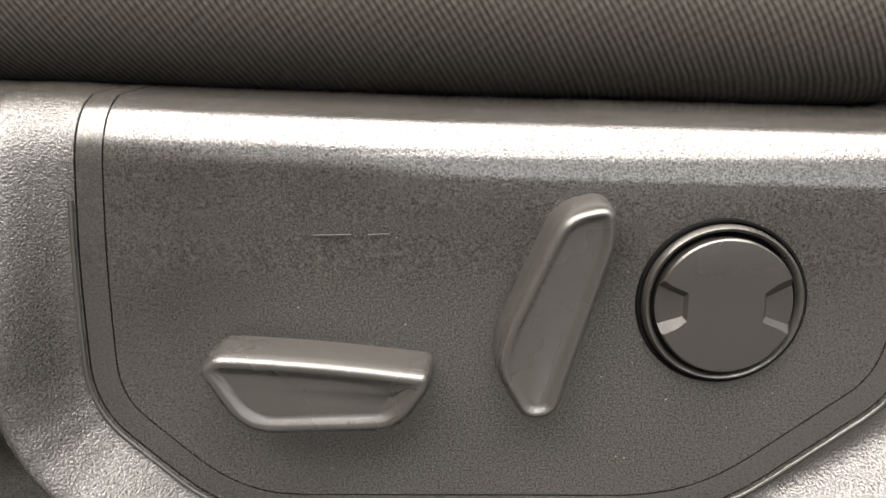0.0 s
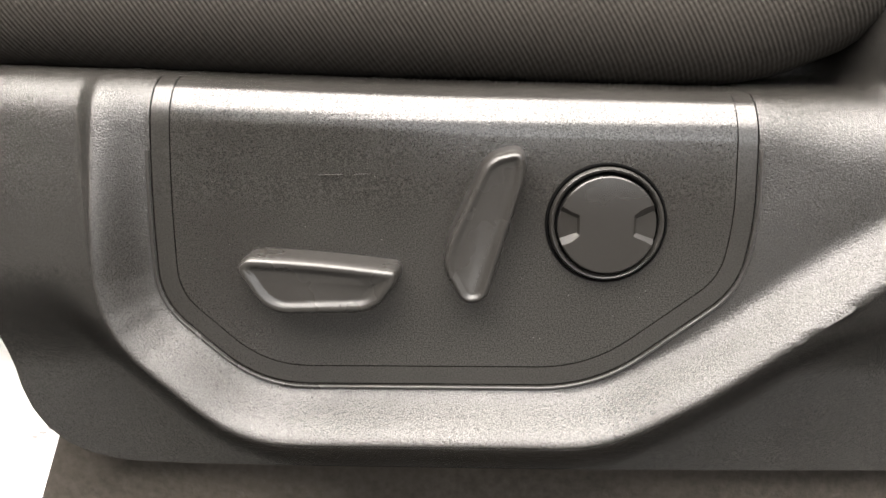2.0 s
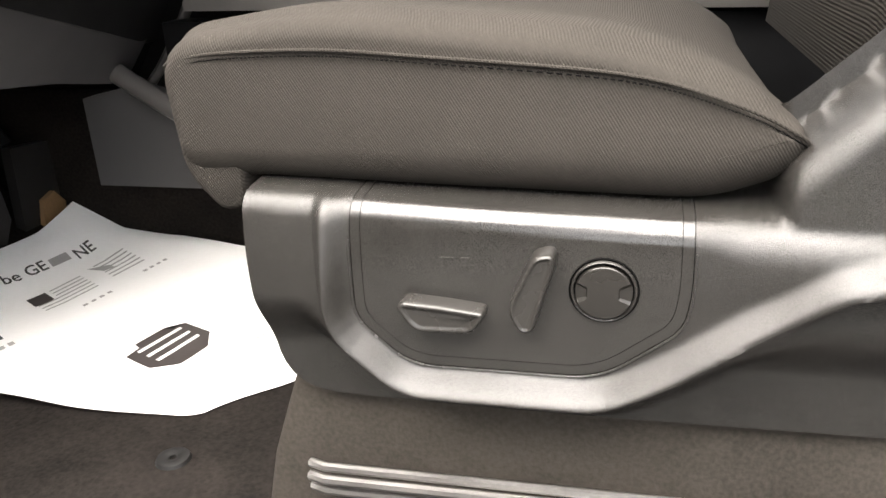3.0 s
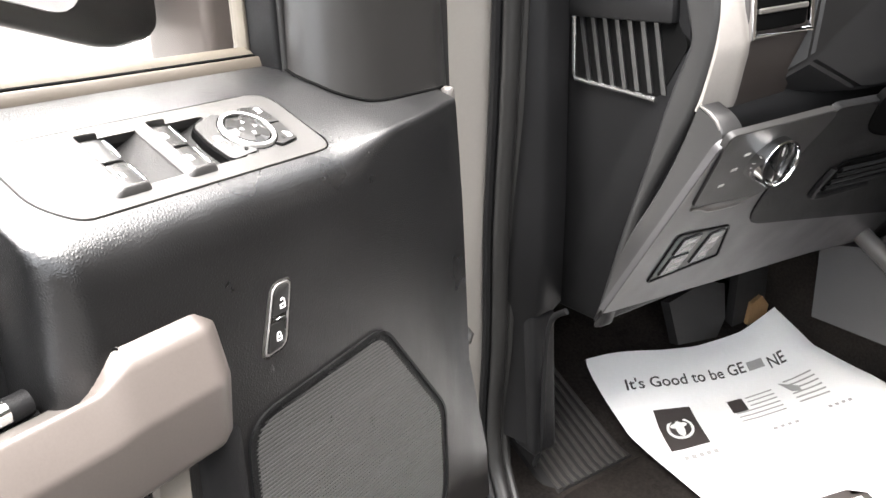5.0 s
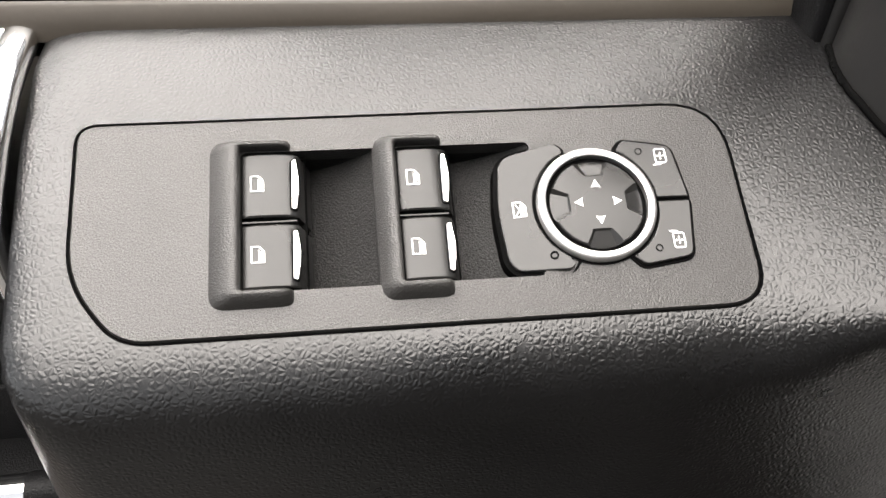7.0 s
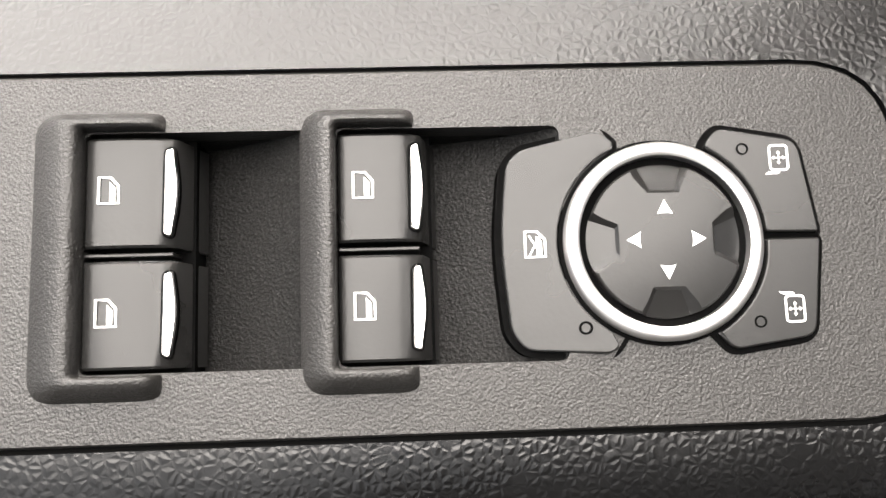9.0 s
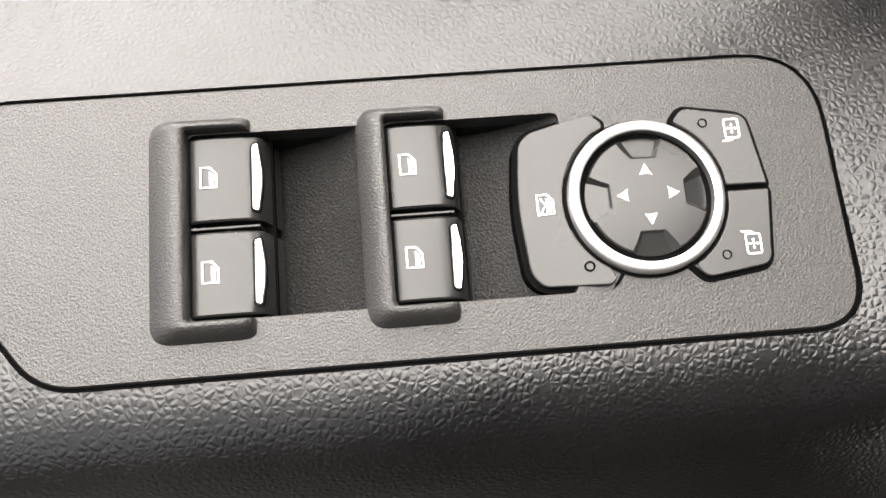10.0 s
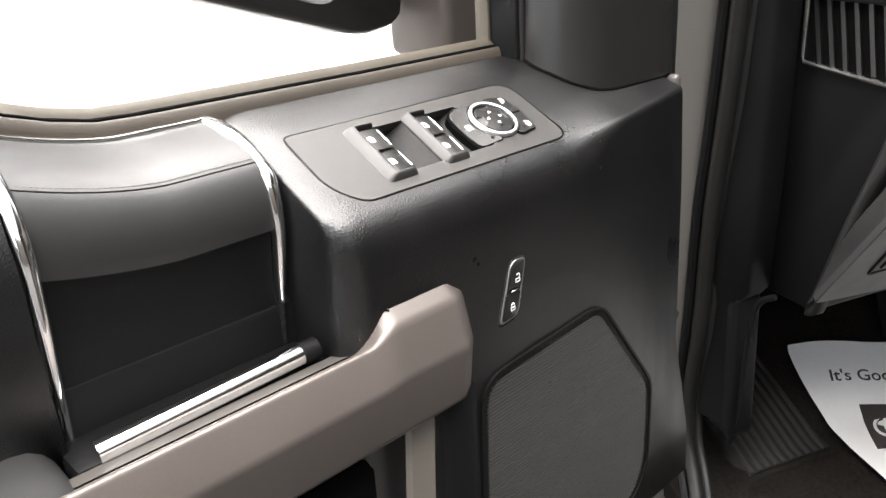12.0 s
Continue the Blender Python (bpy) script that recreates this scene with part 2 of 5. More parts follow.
def loft(rings, cap0=True, cap1=True, closed=True, bm=None):
    bm = bm or bmesh.new()
    rows = [[bm.verts.new(p) for p in ring] for ring in rings]
    k = len(rows[0])
    for r0, r1 in zip(rows, rows[1:]):
        for i in range(k if closed else k - 1):
            j = (i + 1) % k
            bm.faces.new((r0[i], r0[j], r1[j], r1[i]))
    if cap0:
        bm.faces.new(rows[0][::-1])
    if cap1:
        bm.faces.new(rows[-1])
    return bm


def slab(line, steps, cap0=True, cap1=True, bm=None):
    """A solid from a flat outline: steps are (outward offset, height)."""
    line = ccw(list(line))
    return loft([[Vector((p.x, p.y, z)) for p in offset(line, d)] for d, z in steps], cap0, cap1, True, bm)


def box(x0, x1, y0, y1, z0, z1, r=0.0, seg=2, bm=None):
    own = bmesh.new()
    bmesh.ops.create_cube(own, size=1)
    for v in own.verts:
        v.co = Vector(((x0, x1)[v.co.x > 0], (y0, y1)[v.co.y > 0], (z0, z1)[v.co.z > 0]))
    if r:
        bmesh.ops.bevel(own, geom=own.edges[:], offset=r, segments=seg, affect="EDGES", profile=0.5)
    if bm is None:
        return own
    return join(bm, own)


def join(bm, other, m=None):
    me = bpy.data.meshes.new("tmp")
    other.to_mesh(me)
    other.free()
    if m is not None:
        me.transform(m)
    bm.from_mesh(me)
    bpy.data.meshes.remove(me)
    return bm


def tube(path, radius, n=10, bm=None, flat=1.0):
    path = [Vector(p) for p in path]
    rings, side = [], None
    for i, p in enumerate(path):
        t = (path[min(i + 1, len(path) - 1)] - path[max(i - 1, 0)]).normalized()
        if side is None:
            side = t.cross(Vector((0, 0, 1)) if abs(t.z) < 0.9 else Vector((1, 0, 0))).normalized()
        side = (side - t * side.dot(t)).normalized()
        up = t.cross(side)
        r = radius[i] if isinstance(radius, (list, tuple)) else radius
        rings.append([p + side * math.cos(2 * math.pi * k / n) * r + up * math.sin(2 * math.pi * k / n) * r * flat for k in range(n)])
    return loft(rings, True, True, True, bm)


def spline(pts, n=8):
    """Catmull-Rom through the points."""
    pts = [Vector(p) for p in pts]
    out = []
    for i in range(len(pts) - 1):
        p0, p1, p2, p3 = pts[max(i - 1, 0)], pts[i], pts[i + 1], pts[min(i + 2, len(pts) - 1)]
        for j in range(n):
            t = j / n
            out.append(0.5 * ((2 * p1) + (p2 - p0) * t + (2 * p0 - 5 * p1 + 4 * p2 - p3) * t * t + (3 * p1 - p0 - 3 * p2 + p3) * t ** 3))
    return out + [pts[-1]]


def circle(cx, cy, r, n=48):
    return [Vector((cx + r * math.cos(2 * math.pi * k / n), cy + r * math.sin(2 * math.pi * k / n))) for k in range(n)]


def ring(cx, cy, prof, n=64, bm=None):
    """A turned ring: prof are (radius, height), closed round."""
    bm = bm or bmesh.new()
    rows = [[bm.verts.new((cx + r * math.cos(2 * math.pi * k / n), cy + r * math.sin(2 * math.pi * k / n), z)) for k in range(n)] for r, z in prof]
    for a, b in zip(rows, rows[1:] + rows[:1]):
        for i in range(n):
            j = (i + 1) % n
            bm.faces.new((a[i], a[j], b[j], b[i]))
    return bm


def flat(bm, pts, z, h=0.00012):
    """A thin printed shape on a face."""
    return slab([Vector(p) for p in pts], [(0, z - 0.0004), (0, z + h)], True, True, bm)


def frame_strip(line, w0, w1, z0, z1, bm=None):
    """A closed band along an outline between two outward offsets."""
    line = ccw(list(line))
    a, b = offset(line, w0), offset(line, w1)
    rings = [[Vector((p.x, p.y, z)) for p in l] for l, z in ((a, z0), (a, z1), (b, z1), (b, z0), (a, z0))]
    return loft(rings, False, False, True, bm)


def carve(me, cutter_bm):
    """The mesh less the cutter's solid."""
    bmesh.ops.recalc_face_normals(cutter_bm, faces=cutter_bm.faces)
    cm = bpy.data.meshes.new("cutter")
    cutter_bm.to_mesh(cm)
    cutter_bm.free()
    a, b = new("carve_a", me), new("carve_b", cm)
    mod = a.modifiers.new("cut", "BOOLEAN")
    mod.object, mod.operation, mod.solver = b, "DIFFERENCE", "EXACT"
    bpy.context.view_layer.update()
    res = bpy.data.meshes.new_from_object(a.evaluated_get(bpy.context.evaluated_depsgraph_get()))
    bpy.data.objects.remove(a)
    bpy.data.objects.remove(b)
    bpy.data.meshes.remove(cm)
    return res


def carved(name, bm, cutters, material, parent=None, label="", smooth=40):
    me = finish(bm, name, material, 0)
    for c in cutters:
        me = carve(me, c)
    for p in me.polygons:
        p.use_smooth = True
    me.set_sharp_from_angle(angle=radians(smooth))
    ob = new(name, me)
    ob.parent = parent
    if label:
        tagged(ob, label)
    return ob


def domed(cx, cy, r, h, rise, n=96):
    """A round button with a slightly domed top and a softened rim."""
    rows = [circle(cx, cy, r, n), circle(cx, cy, r, n), circle(cx, cy, r * 0.975, n)] + [circle(cx, cy, r * k, n) for k in (0.9, 0.75, 0.55, 0.3, 0.02)]
    zs = [-0.001, h - 0.0004] + [h + rise * (1 - k * k) for k in (0.975, 0.9, 0.75, 0.55, 0.3, 0.02)]
    return loft([[Vector((p[0], p[1], z)) for p in row] for row, z in zip(rows, zs)])


def dimple(cx, cy, angle, inner, h):
    """A cutter for a thumb dimple: flared outward, with a floor that falls to the rim."""
    top = [(inner - 0.0014, -0.0050, h + 0.0020), (0.0200, -0.0122, h + 0.0020), (0.0200, 0.0122, h + 0.0020), (inner - 0.0014, 0.0050, h + 0.0020)]
    low = [(inner + 0.0008, -0.0024, h - 0.0004), (0.0200, -0.0066, h - 0.0034), (0.0200, 0.0066, h - 0.0034), (inner + 0.0008, 0.0024, h - 0.0004)]
    bm = loft([[Vector(p) for p in low], [Vector(p) for p in top]])
    bm.transform(Matrix.Translation((cx, cy, 0)) @ Matrix.Rotation(radians(angle), 4, "Z"))
    return bm


def smoothstep(t):
    t = min(1.0, max(0.0, t))
    return t * t * (3 - 2 * t)


# front of a thing standing in the xz plane and facing -y: flat x, y, height -> x, -height, y
FACE = Matrix(((1, 0, 0, 0), (0, 0, -1, 0), (0, 1, 0, 0), (0, 0, 0, 1)))

# ---------- ground and car shell ----------
floor_z = -0.285


def floor_at(x):
    return floor_z + max(0.0, -0.83 - x) * 0.42


bm = box(-40, 40, -40, 40, -1.2, -1.02)
tagged(part("ground", bm, ASPHALT), "dark asphalt parking ground", "ground", kind="structure")
tagged(part("pavement", box(-40, -2.6, -40, 40, -1.03, -1.012), CONCRETE), "pale concrete pavement ahead of the car", "pavement", kind="structure")

# unseen walls, added only to darken low sky light and reflections
tagged(part("blocker_behind", box(4.6, 4.8, -4.6, 7.0, -1.02, 1.6, 0.01), BLOCKERWALL), "unseen brown wall added behind the camera to block low light", "wall", kind="structure")
tagged(part("blocker_side", box(-2.5, 4.8, -4.8, -4.6, -1.02, 0.36, 0.01), BLOCKERWALL), "unseen brown wall added beside the car to block low light", "wall", kind="structure")
tagged(part("blocker_far", box(-2.5, 4.8, 6.8, 7.0, -1.02, 3.0, 0.01), BLOCKERWALL), "unseen brown wall added on the far side to block low light", "wall", kind="structure")
xs = [-1.5 + i * 0.05 for i in range(53)]
rings = []
for x in xs:
    z = floor_at(x)
    rings.append([Vector((x, -0.055, z - 0.02)), Vector((x, -0.03, z)), Vector((x, 1.5, z)), Vector((x, 1.5, z - 0.06)), Vector((x, -0.055, z - 0.06))])
bm = loft(rings)
tagged(part("floor", bm, MATRUBBER), "dark brown carpeted car floor, dusty", "floor", kind="structure")

bm = box(-0.42, 1.2, 0.08, 1.55, 0.98, 1.04, 0.01)
tagged(part("ceiling", bm, HEADLINER), "grey fabric car roof lining", "ceiling", kind="structure")
bm = box(-1.56, -1.50, -0.05, 1.55, -0.5, 0.55, 0.01)
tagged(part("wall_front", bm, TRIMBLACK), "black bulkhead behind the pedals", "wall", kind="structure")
bm = box(1.1, 1.16, -0.03, 1.55, -0.5, 1.0, 0.01)
tagged(part("wall_rear", bm, DASHGREY), "dark grey rear cab wall", "wall", kind="structure")
bm = box(-1.5, 1.2, 1.50, 1.56, -0.5, 0.42, 0.01)
box(-0.80, 0.0, 1.485, 1.505, 0.02, 0.26, 0.008, 2, bm)
box(-0.9, 0.1, 1.47, 1.505, -0.12, -0.02, 0.01, 2, bm)
tagged(part("wall_passenger_side", bm, TRIMBLACK), "black trimmed passenger side of the cab", "wall", kind="structure")

tagged(part("cowl", box(-1.60, -0.84, -0.20, 1.56, 0.62, 0.67, 0.01), TRIMBLACK), "black cowl below the windscreen", "cowl", kind="structure")
tagged(part("wall_kick", box(-1.52, -0.845, -0.030, -0.006, -0.5, 0.63, 0.005), TRIMBLACK), "black footwell side wall", "wall", kind="structure")

# sill and pillar
bm = box(-0.80, 1.1, -0.16, -0.05, -0.46, -0.315, 0.012, 3)
tagged(part("sill", bm, TRIMBLACK), "black door sill trim under the opening", "sill", kind="structure")
# painted hinge pillar of the body
rings = []
for z, x in ((-0.5, -0.872), (-0.2, -0.866), (0.05, -0.840), (0.3, -0.813), (0.75, -0.765)):
    rings.append([Vector(p) for p in ((-0.97, -0.215, z), (-0.905, -0.190, z), (x - 0.008, -0.066, z), (x, -0.041, z), (x - 0.06, -0.02, z))])
pillar = part("pillar", loft(rings), PAINT, smooth=60)
tagged(pillar, "pewter painted front door pillar", "pillar", kind="structure")
part("hinge_arm", tube([(-0.713, -0.190, 0.098), (-0.735, -0.160, 0.096), (-0.80, -0.150, 0.093), (-0.885, -0.140, 0.090)], [0.010, 0.014, 0.014, 0.014], 12, None, 1.3), PAINT, pillar, "", 60)
bolt = part("bolt", ring(0, 0, [(0.0005, 0.008), (0.005, 0.008), (0.0056, 0.006), (0.0056, 0.003), (0.009, 0.002), (0.009, 0.0), (0.0005, 0)], 6), DARKSTEEL, pillar, "dark hexagonal hinge bolt")
bolt.matrix_basis = Matrix.Translation((-0.716, -0.158, 0.098)) @ Vector((0.85, -0.2, 0.45)).to_track_quat("Z", "Y").to_matrix().to_4x4() @ Matrix.Scale(1.3, 4)

# inner black pillar trim with the end of the dash behind it
rings = []
for z, x in ((-0.16, -0.80), (0.03, -0.80), (0.06, -0.775), (0.2, -0.765), (0.42, -0.757), (0.75, -0.75)):
    rings.append([Vector(p) for p in ((x - 0.06, -0.028, z), (x, -0.012, z), (x + 0.004, 0.0, z), (x, 0.03, z), (x - 0.09, 0.03, z))])
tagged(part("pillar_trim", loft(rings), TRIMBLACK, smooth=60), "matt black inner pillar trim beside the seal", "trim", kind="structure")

seal_path = spline([(-0.745, -0.032, 0.75), (-0.788, -0.032, 0.36), (-0.816, -0.032, 0.16), (-0.830, -0.032, 0.0), (-0.850, -0.034, -0.17), (-0.812, -0.046, -0.245), (-0.72, -0.078, -0.292), (-0.55, -0.085, -0.300), (0.2, -0.085, -0.300), (1.0, -0.085, -0.300)], 8)
weather = thing("weatherstrip", "black rubber door weatherstrip with two lips", "seal", kind="structure")
part("bulb", tube(seal_path, 0.011, 12), RUBBER, weather)
part("lip", tube([p + Vector((0.006, 0.014, 0.004)) for p in seal_path], 0.006, 8), RUBBER, weather)
part("carrier", tube([p + Vector((-0.008, -0.014, 0.0)) for p in seal_path], 0.006, 8), TRIMBLACK, weather)

# grey kick panel edge at the foot of the pillar
bm = tube(spline([(-0.735, 0.005, 0.068), (-0.765, 0.004, 0.04), (-0.778, 0.003, -0.04), (-0.785, 0.002, -0.15), (-0.80, 0.0, -0.20)], 6), 0.003, 10, None, 1.4)
kick = part("kick_panel", bm, DASHGREY)
join_bm = box(-0.835, -0.785, -0.012, 0.03, -0.175, 0.045, 0.008, 3)
part("panel", join_bm, TRIMBLACK, kick)
tagged(kick, "grey plastic kick panel edge beside the footwell", "trim", kind="structure")

# ---------- driver seat ----------
plate_outer = [(-0.1400, 0.0475), (-0.1412, 0.0), (-0.1408, -0.034, 0.012), (-0.107, -0.0645, 0.018), (0.012, -0.0635, 0.02), (0.0590, -0.0275, 0.02), (0.0626, -0.004, 0.01), (0.0620, 0.0455)]
crest_in = [(-0.1406, 0.30), (-0.1408, -0.034), (-0.105, -0.0650), (0.011, -0.0640), (0.043, -0.0455), (0.100, -0.004), (0.135, 0.020), (0.20, 0.032), (0.5, 0.045)]


def open_line(pts, n=260):
    """Rounded open line, evenly resampled."""
    dense = [Vector(pts[0][:2])]
    body = rounded(pts, 0.02, 8)
    dense += body[9:-9] + [Vector(pts[-1][:2])]
    arc = [0.0]
    for a, b in zip(dense, dense[1:]):
        arc.append(arc[-1] + (b - a).length)
    out = []
    for k in range(n):
        s = arc[-1] * k / (n - 1)
        i = max(0, min(len(arc) - 2, int(np.searchsorted(arc, s)) - 1))
        t = (s - arc[i]) / max(1e-9, arc[i + 1] - arc[i])
        out.append(dense[i].lerp(dense[i + 1], min(1, max(0, t))))
    return out


crest_line = [tuple(p) for p in open_line([(*p, 0.012) for p in crest_in], 160)]
CA, CB = np.array(crest_line[:-1]), np.array(crest_line[1:])


def line_distance(x, z):
    """Distance outside the inner edge of the raised lip; negative within it."""
    inside = False
    poly = crest_line + [(0.5, 0.6), (-0.1406, 0.6)]
    dx, dz = CB[:, 0] - CA[:, 0], CB[:, 1] - CA[:, 1]
    t = np.clip(((x - CA[:, 0]) * dx + (z - CA[:, 1]) * dz) / (dx * dx + dz * dz), 0, 1)
    best = float(np.min(np.hypot(x - CA[:, 0] - t * dx, z - CA[:, 1] - t * dz)))
    for (ax, az), (bx, bz) in zip(poly, poly[1:] + poly[:1]):
        if (az > z) != (bz > z) and x < (bx - ax) * (z - az) / (bz - az) + ax:
            inside = not inside
    return -best if inside else best


def roll_back(x, z):
    """How far the top edge of the side shield rolls inward."""
    wide = smoothstep((x - 0.062) / 0.035)

    def quarter(top):
        r = 0.0165 + 0.009 * wide
        t = min(max(top, 0.0), 0.97 * r)
        return r - math.sqrt(r * r - t * t) + min(0.035, 12.0 * max(0.0, top - t))

    rise = 282.0 * max(0.0, min(x, 0.11) - 0.07) ** 3 + 1.0 * max(0.0, x - 0.11)
    top = z + (0.036 if x < -0.05 else 0.025) * (min(x, 0.12) + 0.05) - 0.0165 - 0.0075 * (1 - wide)
    a = smoothstep((x - 0.078) / 0.035)
    first = min(quarter(top), 0.0105 + 0.2 * (1 - a))
    lead = 1.2 * max(0.0, min(z, 0.03) + 0.008) ** 2 * (1 - a)
    return first + lead + a * quarter(top - rise - 0.012)


def shield_y(x, z):
    d = line_distance(x, z)
    lip = 0.015 * smoothstep(d / 0.0170) - 0.0150 * smoothstep((d - 0.0158) / 0.0095)
    fade = smoothstep((0.060 - (z - 0.90 * max(0.0, x - 0.075))) / 0.085)
    belly = 0.006 * smoothstep((x - 0.07) / 0.08) * smoothstep((0.05 - d) / 0.05) * smoothstep((z + 0.02) / 0.03)
    under = (0.029 * smoothstep((d - 0.019) / 0.030) + 0.04 * max(0.0, d - 0.035)) * (0.45 + 0.55 * smoothstep((x + 0.235) / 0.08))
    return -lip * (0.25 + 0.75 * fade) - belly + under * smoothstep((-z - 0.02) / 0.05) + roll_back(x, z)


seat = thing("driver_seat", "power driver seat in taupe woven fabric with dark plastic side shield", "car seat")
inner = open_line(plate_outer)
outer = open_line([(-0.211, 0.0505), (-0.2125, -0.010, 0.03), (-0.205, -0.1125, 0.055), (-0.10, -0.1120, 0.04), (0.05, -0.1110, 0.05), (0.20, -0.1095, 0.05), (0.46, -0.110, 0.02), (0.46, 0.10, 0.02), (0.36, 0.325)], 520)


def keyed(p_line, p_keys, q_line, q_keys):
    """The far line resampled so that its key points face those of the near line."""
    def nearest(line, key):
        return min(range(len(line)), key=lambda i: (line[i] - Vector(key)).length)
    pi, qi = [nearest(p_line, k) for k in p_keys], [nearest(q_line, k) for k in q_keys]
    out = []
    for i in range(len(p_line)):
        f = float(np.interp(i, pi, qi))
        j = min(int(f), len(q_line) - 2)
        out.append(q_line[j].lerp(q_line[j + 1], f - j))
    return out


outer = keyed(inner, [inner[0][:], (-0.139, -0.022), (-0.122, -0.050), (-0.095, -0.0642), (0.0, -0.0636), (0.035, -0.045), (0.058, -0.020), inner[-1][:]], outer, [outer[0][:], (-0.212, -0.022), (-0.190, -0.098), (-0.115, -0.1120), (0.045, -0.1110), (0.20, -0.1095), (0.46, -0.09), outer[-1][:]])
rings = []
STEPS = 96
for k in range(-2, STEPS + 3):
    row = []
    for p, q in zip(inner, outer):
        c = p.lerp(q, (min(max(k, 0), STEPS) / STEPS) ** 1.15)
        y = shield_y(c.x, c.y)
        if k < 0:
            y += 0.004 * -k
        if k > STEPS:
            y += 0.02 * (k - STEPS)
        row.append(Vector((c.x, y, c.y)))
    rings.append(row)
part("side_shield", loft(rings, False, False, False), GRAINED, seat, "grained dark plastic side shield with a raised lip", 70)


def inset_line(line, d):
    """An open line moved toward its left side by d."""
    out = []
    for i, p in enumerate(line):
        t = (line[min(i + 1, len(line) - 1)] - line[max(i - 1, 0)]).normalized()
        out.append(p + Vector((-t.y, t.x)) * d)
    return out


def plate_rows(line):
    """The face of the switch plate: flat, rolled back along its top."""
    zs = sorted({round(-0.0645 + i * 0.0012, 5) for i in range(0, 68)} | {round(0.0165 + i * 0.0005, 5) for i in range(0, 62)})
    lo = min(p.y for p in line) + 1e-5
    rows = []
    for z in [lo, lo + 0.0003, lo + 0.0007] + [z for z in zs if z > lo + 0.001 and z < 0.0465]:
        hits = []
        for a, b in zip(line, line[1:] + line[:1]):
            if (a.y > z) != (b.y > z):
                hits.append(a.x + (b.x - a.x) * (z - a.y) / (b.y - a.y))
        if len(hits) >= 2:
            x0, x1 = min(hits), max(hits)
            rows.append([Vector((x0 + (x1 - x0) * i / 48, roll_back(x0 + (x1 - x0) * i / 48, z), z)) for i in range(49)])
    bm = loft(rows, False, False, False)
    edge = [e for e in bm.edges if e.is_boundary]
    res = bmesh.ops.extrude_edge_only(bm, edges=edge)
    for v in res["geom"]:
        if isinstance(v, bmesh.types.BMVert):
            v.co.y += 0.005
    return bm


control = thing("seat_control_panel", "dark grained seat adjustment switch plate set in the side shield", "control panel")
bo = open_line(plate_outer)
bi = inset_line(bo, 0.0072)
part("plate", plate_rows(inset_line(bo, 0.0071)), PLATE, control, "finely grained charcoal plate, scratched", 50)
rings = []
for t, dy in ((0.06, 0.004), (0.07, 0.0), (0.35, 0.0), (0.65, 0.0), (0.93, 0.0), (0.94, 0.004)):
    rings.append([Vector((o.x + (i.x - o.x) * t, roll_back(o.x, o.y + (i.y - o.y) * t) + dy, o.y + (i.y - o.y) * t)) for o, i in zip(bo, bi)])
part("border", loft(rings, False, False, False), BORDER, control, "smooth charcoal border round the plate", 50)
rings = [[Vector((o.x + (i.x - o.x) * t, roll_back(o.x, o.y) + 0.0030, o.y + (i.y - o.y) * t)) for o, i in zip(bo, bi)] for t in (-0.3, 0.2, 0.8, 1.3)]
rim = [Vector((p.x, roll_back(p.x, p.y) - 0.0004, p.y)) for p in inset_line(bo, -0.0009) if p.y < 0.02]
part("lip_edge", tube(rim, 0.0006, 8), KNOBGREY, control, "thin smooth rim along the plate's edge", 60)
part("gap_backing", loft(rings, False, False, False), SEAM, control, "", 50)


def switch_knob(name, pts, r, label, k, dx, dz, hollow=1.0):
    line = [Vector((p.x + dx, p.y + dz)) for p in rounded(pts, r, 7)]
    steps = [(0.0012, -0.002), (0.0010, 0.004), (0.0006, 0.0098), (0.0003, 0.0115), (-0.0002, 0.0126), (-0.0009, 0.0132), (-0.0015 * k, 0.0133), (-0.0022 * k, 0.0133 - 0.0003 * hollow), (-0.0030 * k, 0.0133 - 0.0010 * hollow), (-0.0037 * k, 0.0133 - 0.0014 * hollow), (-0.0041 * k, 0.0133 - 0.0015 * hollow)]
    return part(name, slab(line, steps), KNOBGREY, control, label, 60, FACE)


switch_knob("slide_switch", [(-0.1085, -0.0168, 0.004), (-0.1045, -0.0134, 0.004), (-0.080, -0.0147, 0.02), (-0.0552, -0.0176, 0.004), (-0.0552, -0.0212, 0.004), (-0.0622, -0.0312, 0.007), (-0.0985, -0.0326, 0.008)], 0.003, "grey satin seat slide switch bar", 1.1, -0.0012, -0.0022, 0.9)
switch_knob("recline_switch", [(-0.0262, 0.0188, 0.006), (-0.0150, 0.0212, 0.005), (-0.0146, 0.0125, 0.01), (-0.0244, -0.0195, 0.01), (-0.0268, -0.0285, 0.0045), (-0.0340, -0.0296, 0.004), (-0.0404, -0.0175, 0.004), (-0.0388, -0.0090, 0.01)], 0.003, "grey satin backrest recline switch lever", 0.78, 0.0, -0.0010, 0.7)

# round lumbar button
KX, KZ = 0.0134, -0.0053
part("button_well", ring(KX, KZ, [(0.0203, 0.0006), (0.0201, 0.0009), (0.0196, 0.0009), (0.0194, 0.0003), (0.002, 0.0003), (0.002, -0.002), (0.0203, -0.002)]), SEAM, control, "", 40, FACE)
part("button_ring", ring(KX, KZ, [(0.0191, 0.0006), (0.0190, 0.0022), (0.0184, 0.0029), (0.0177, 0.0026), (0.0172, 0.0008)]), KNOBGREY, control, "gloss dark grey ring", 60, FACE)
cuts = [dimple(KX, KZ, a, x, 0.0046) for a, x in ((0, 0.0085), (180, 0.0093))]
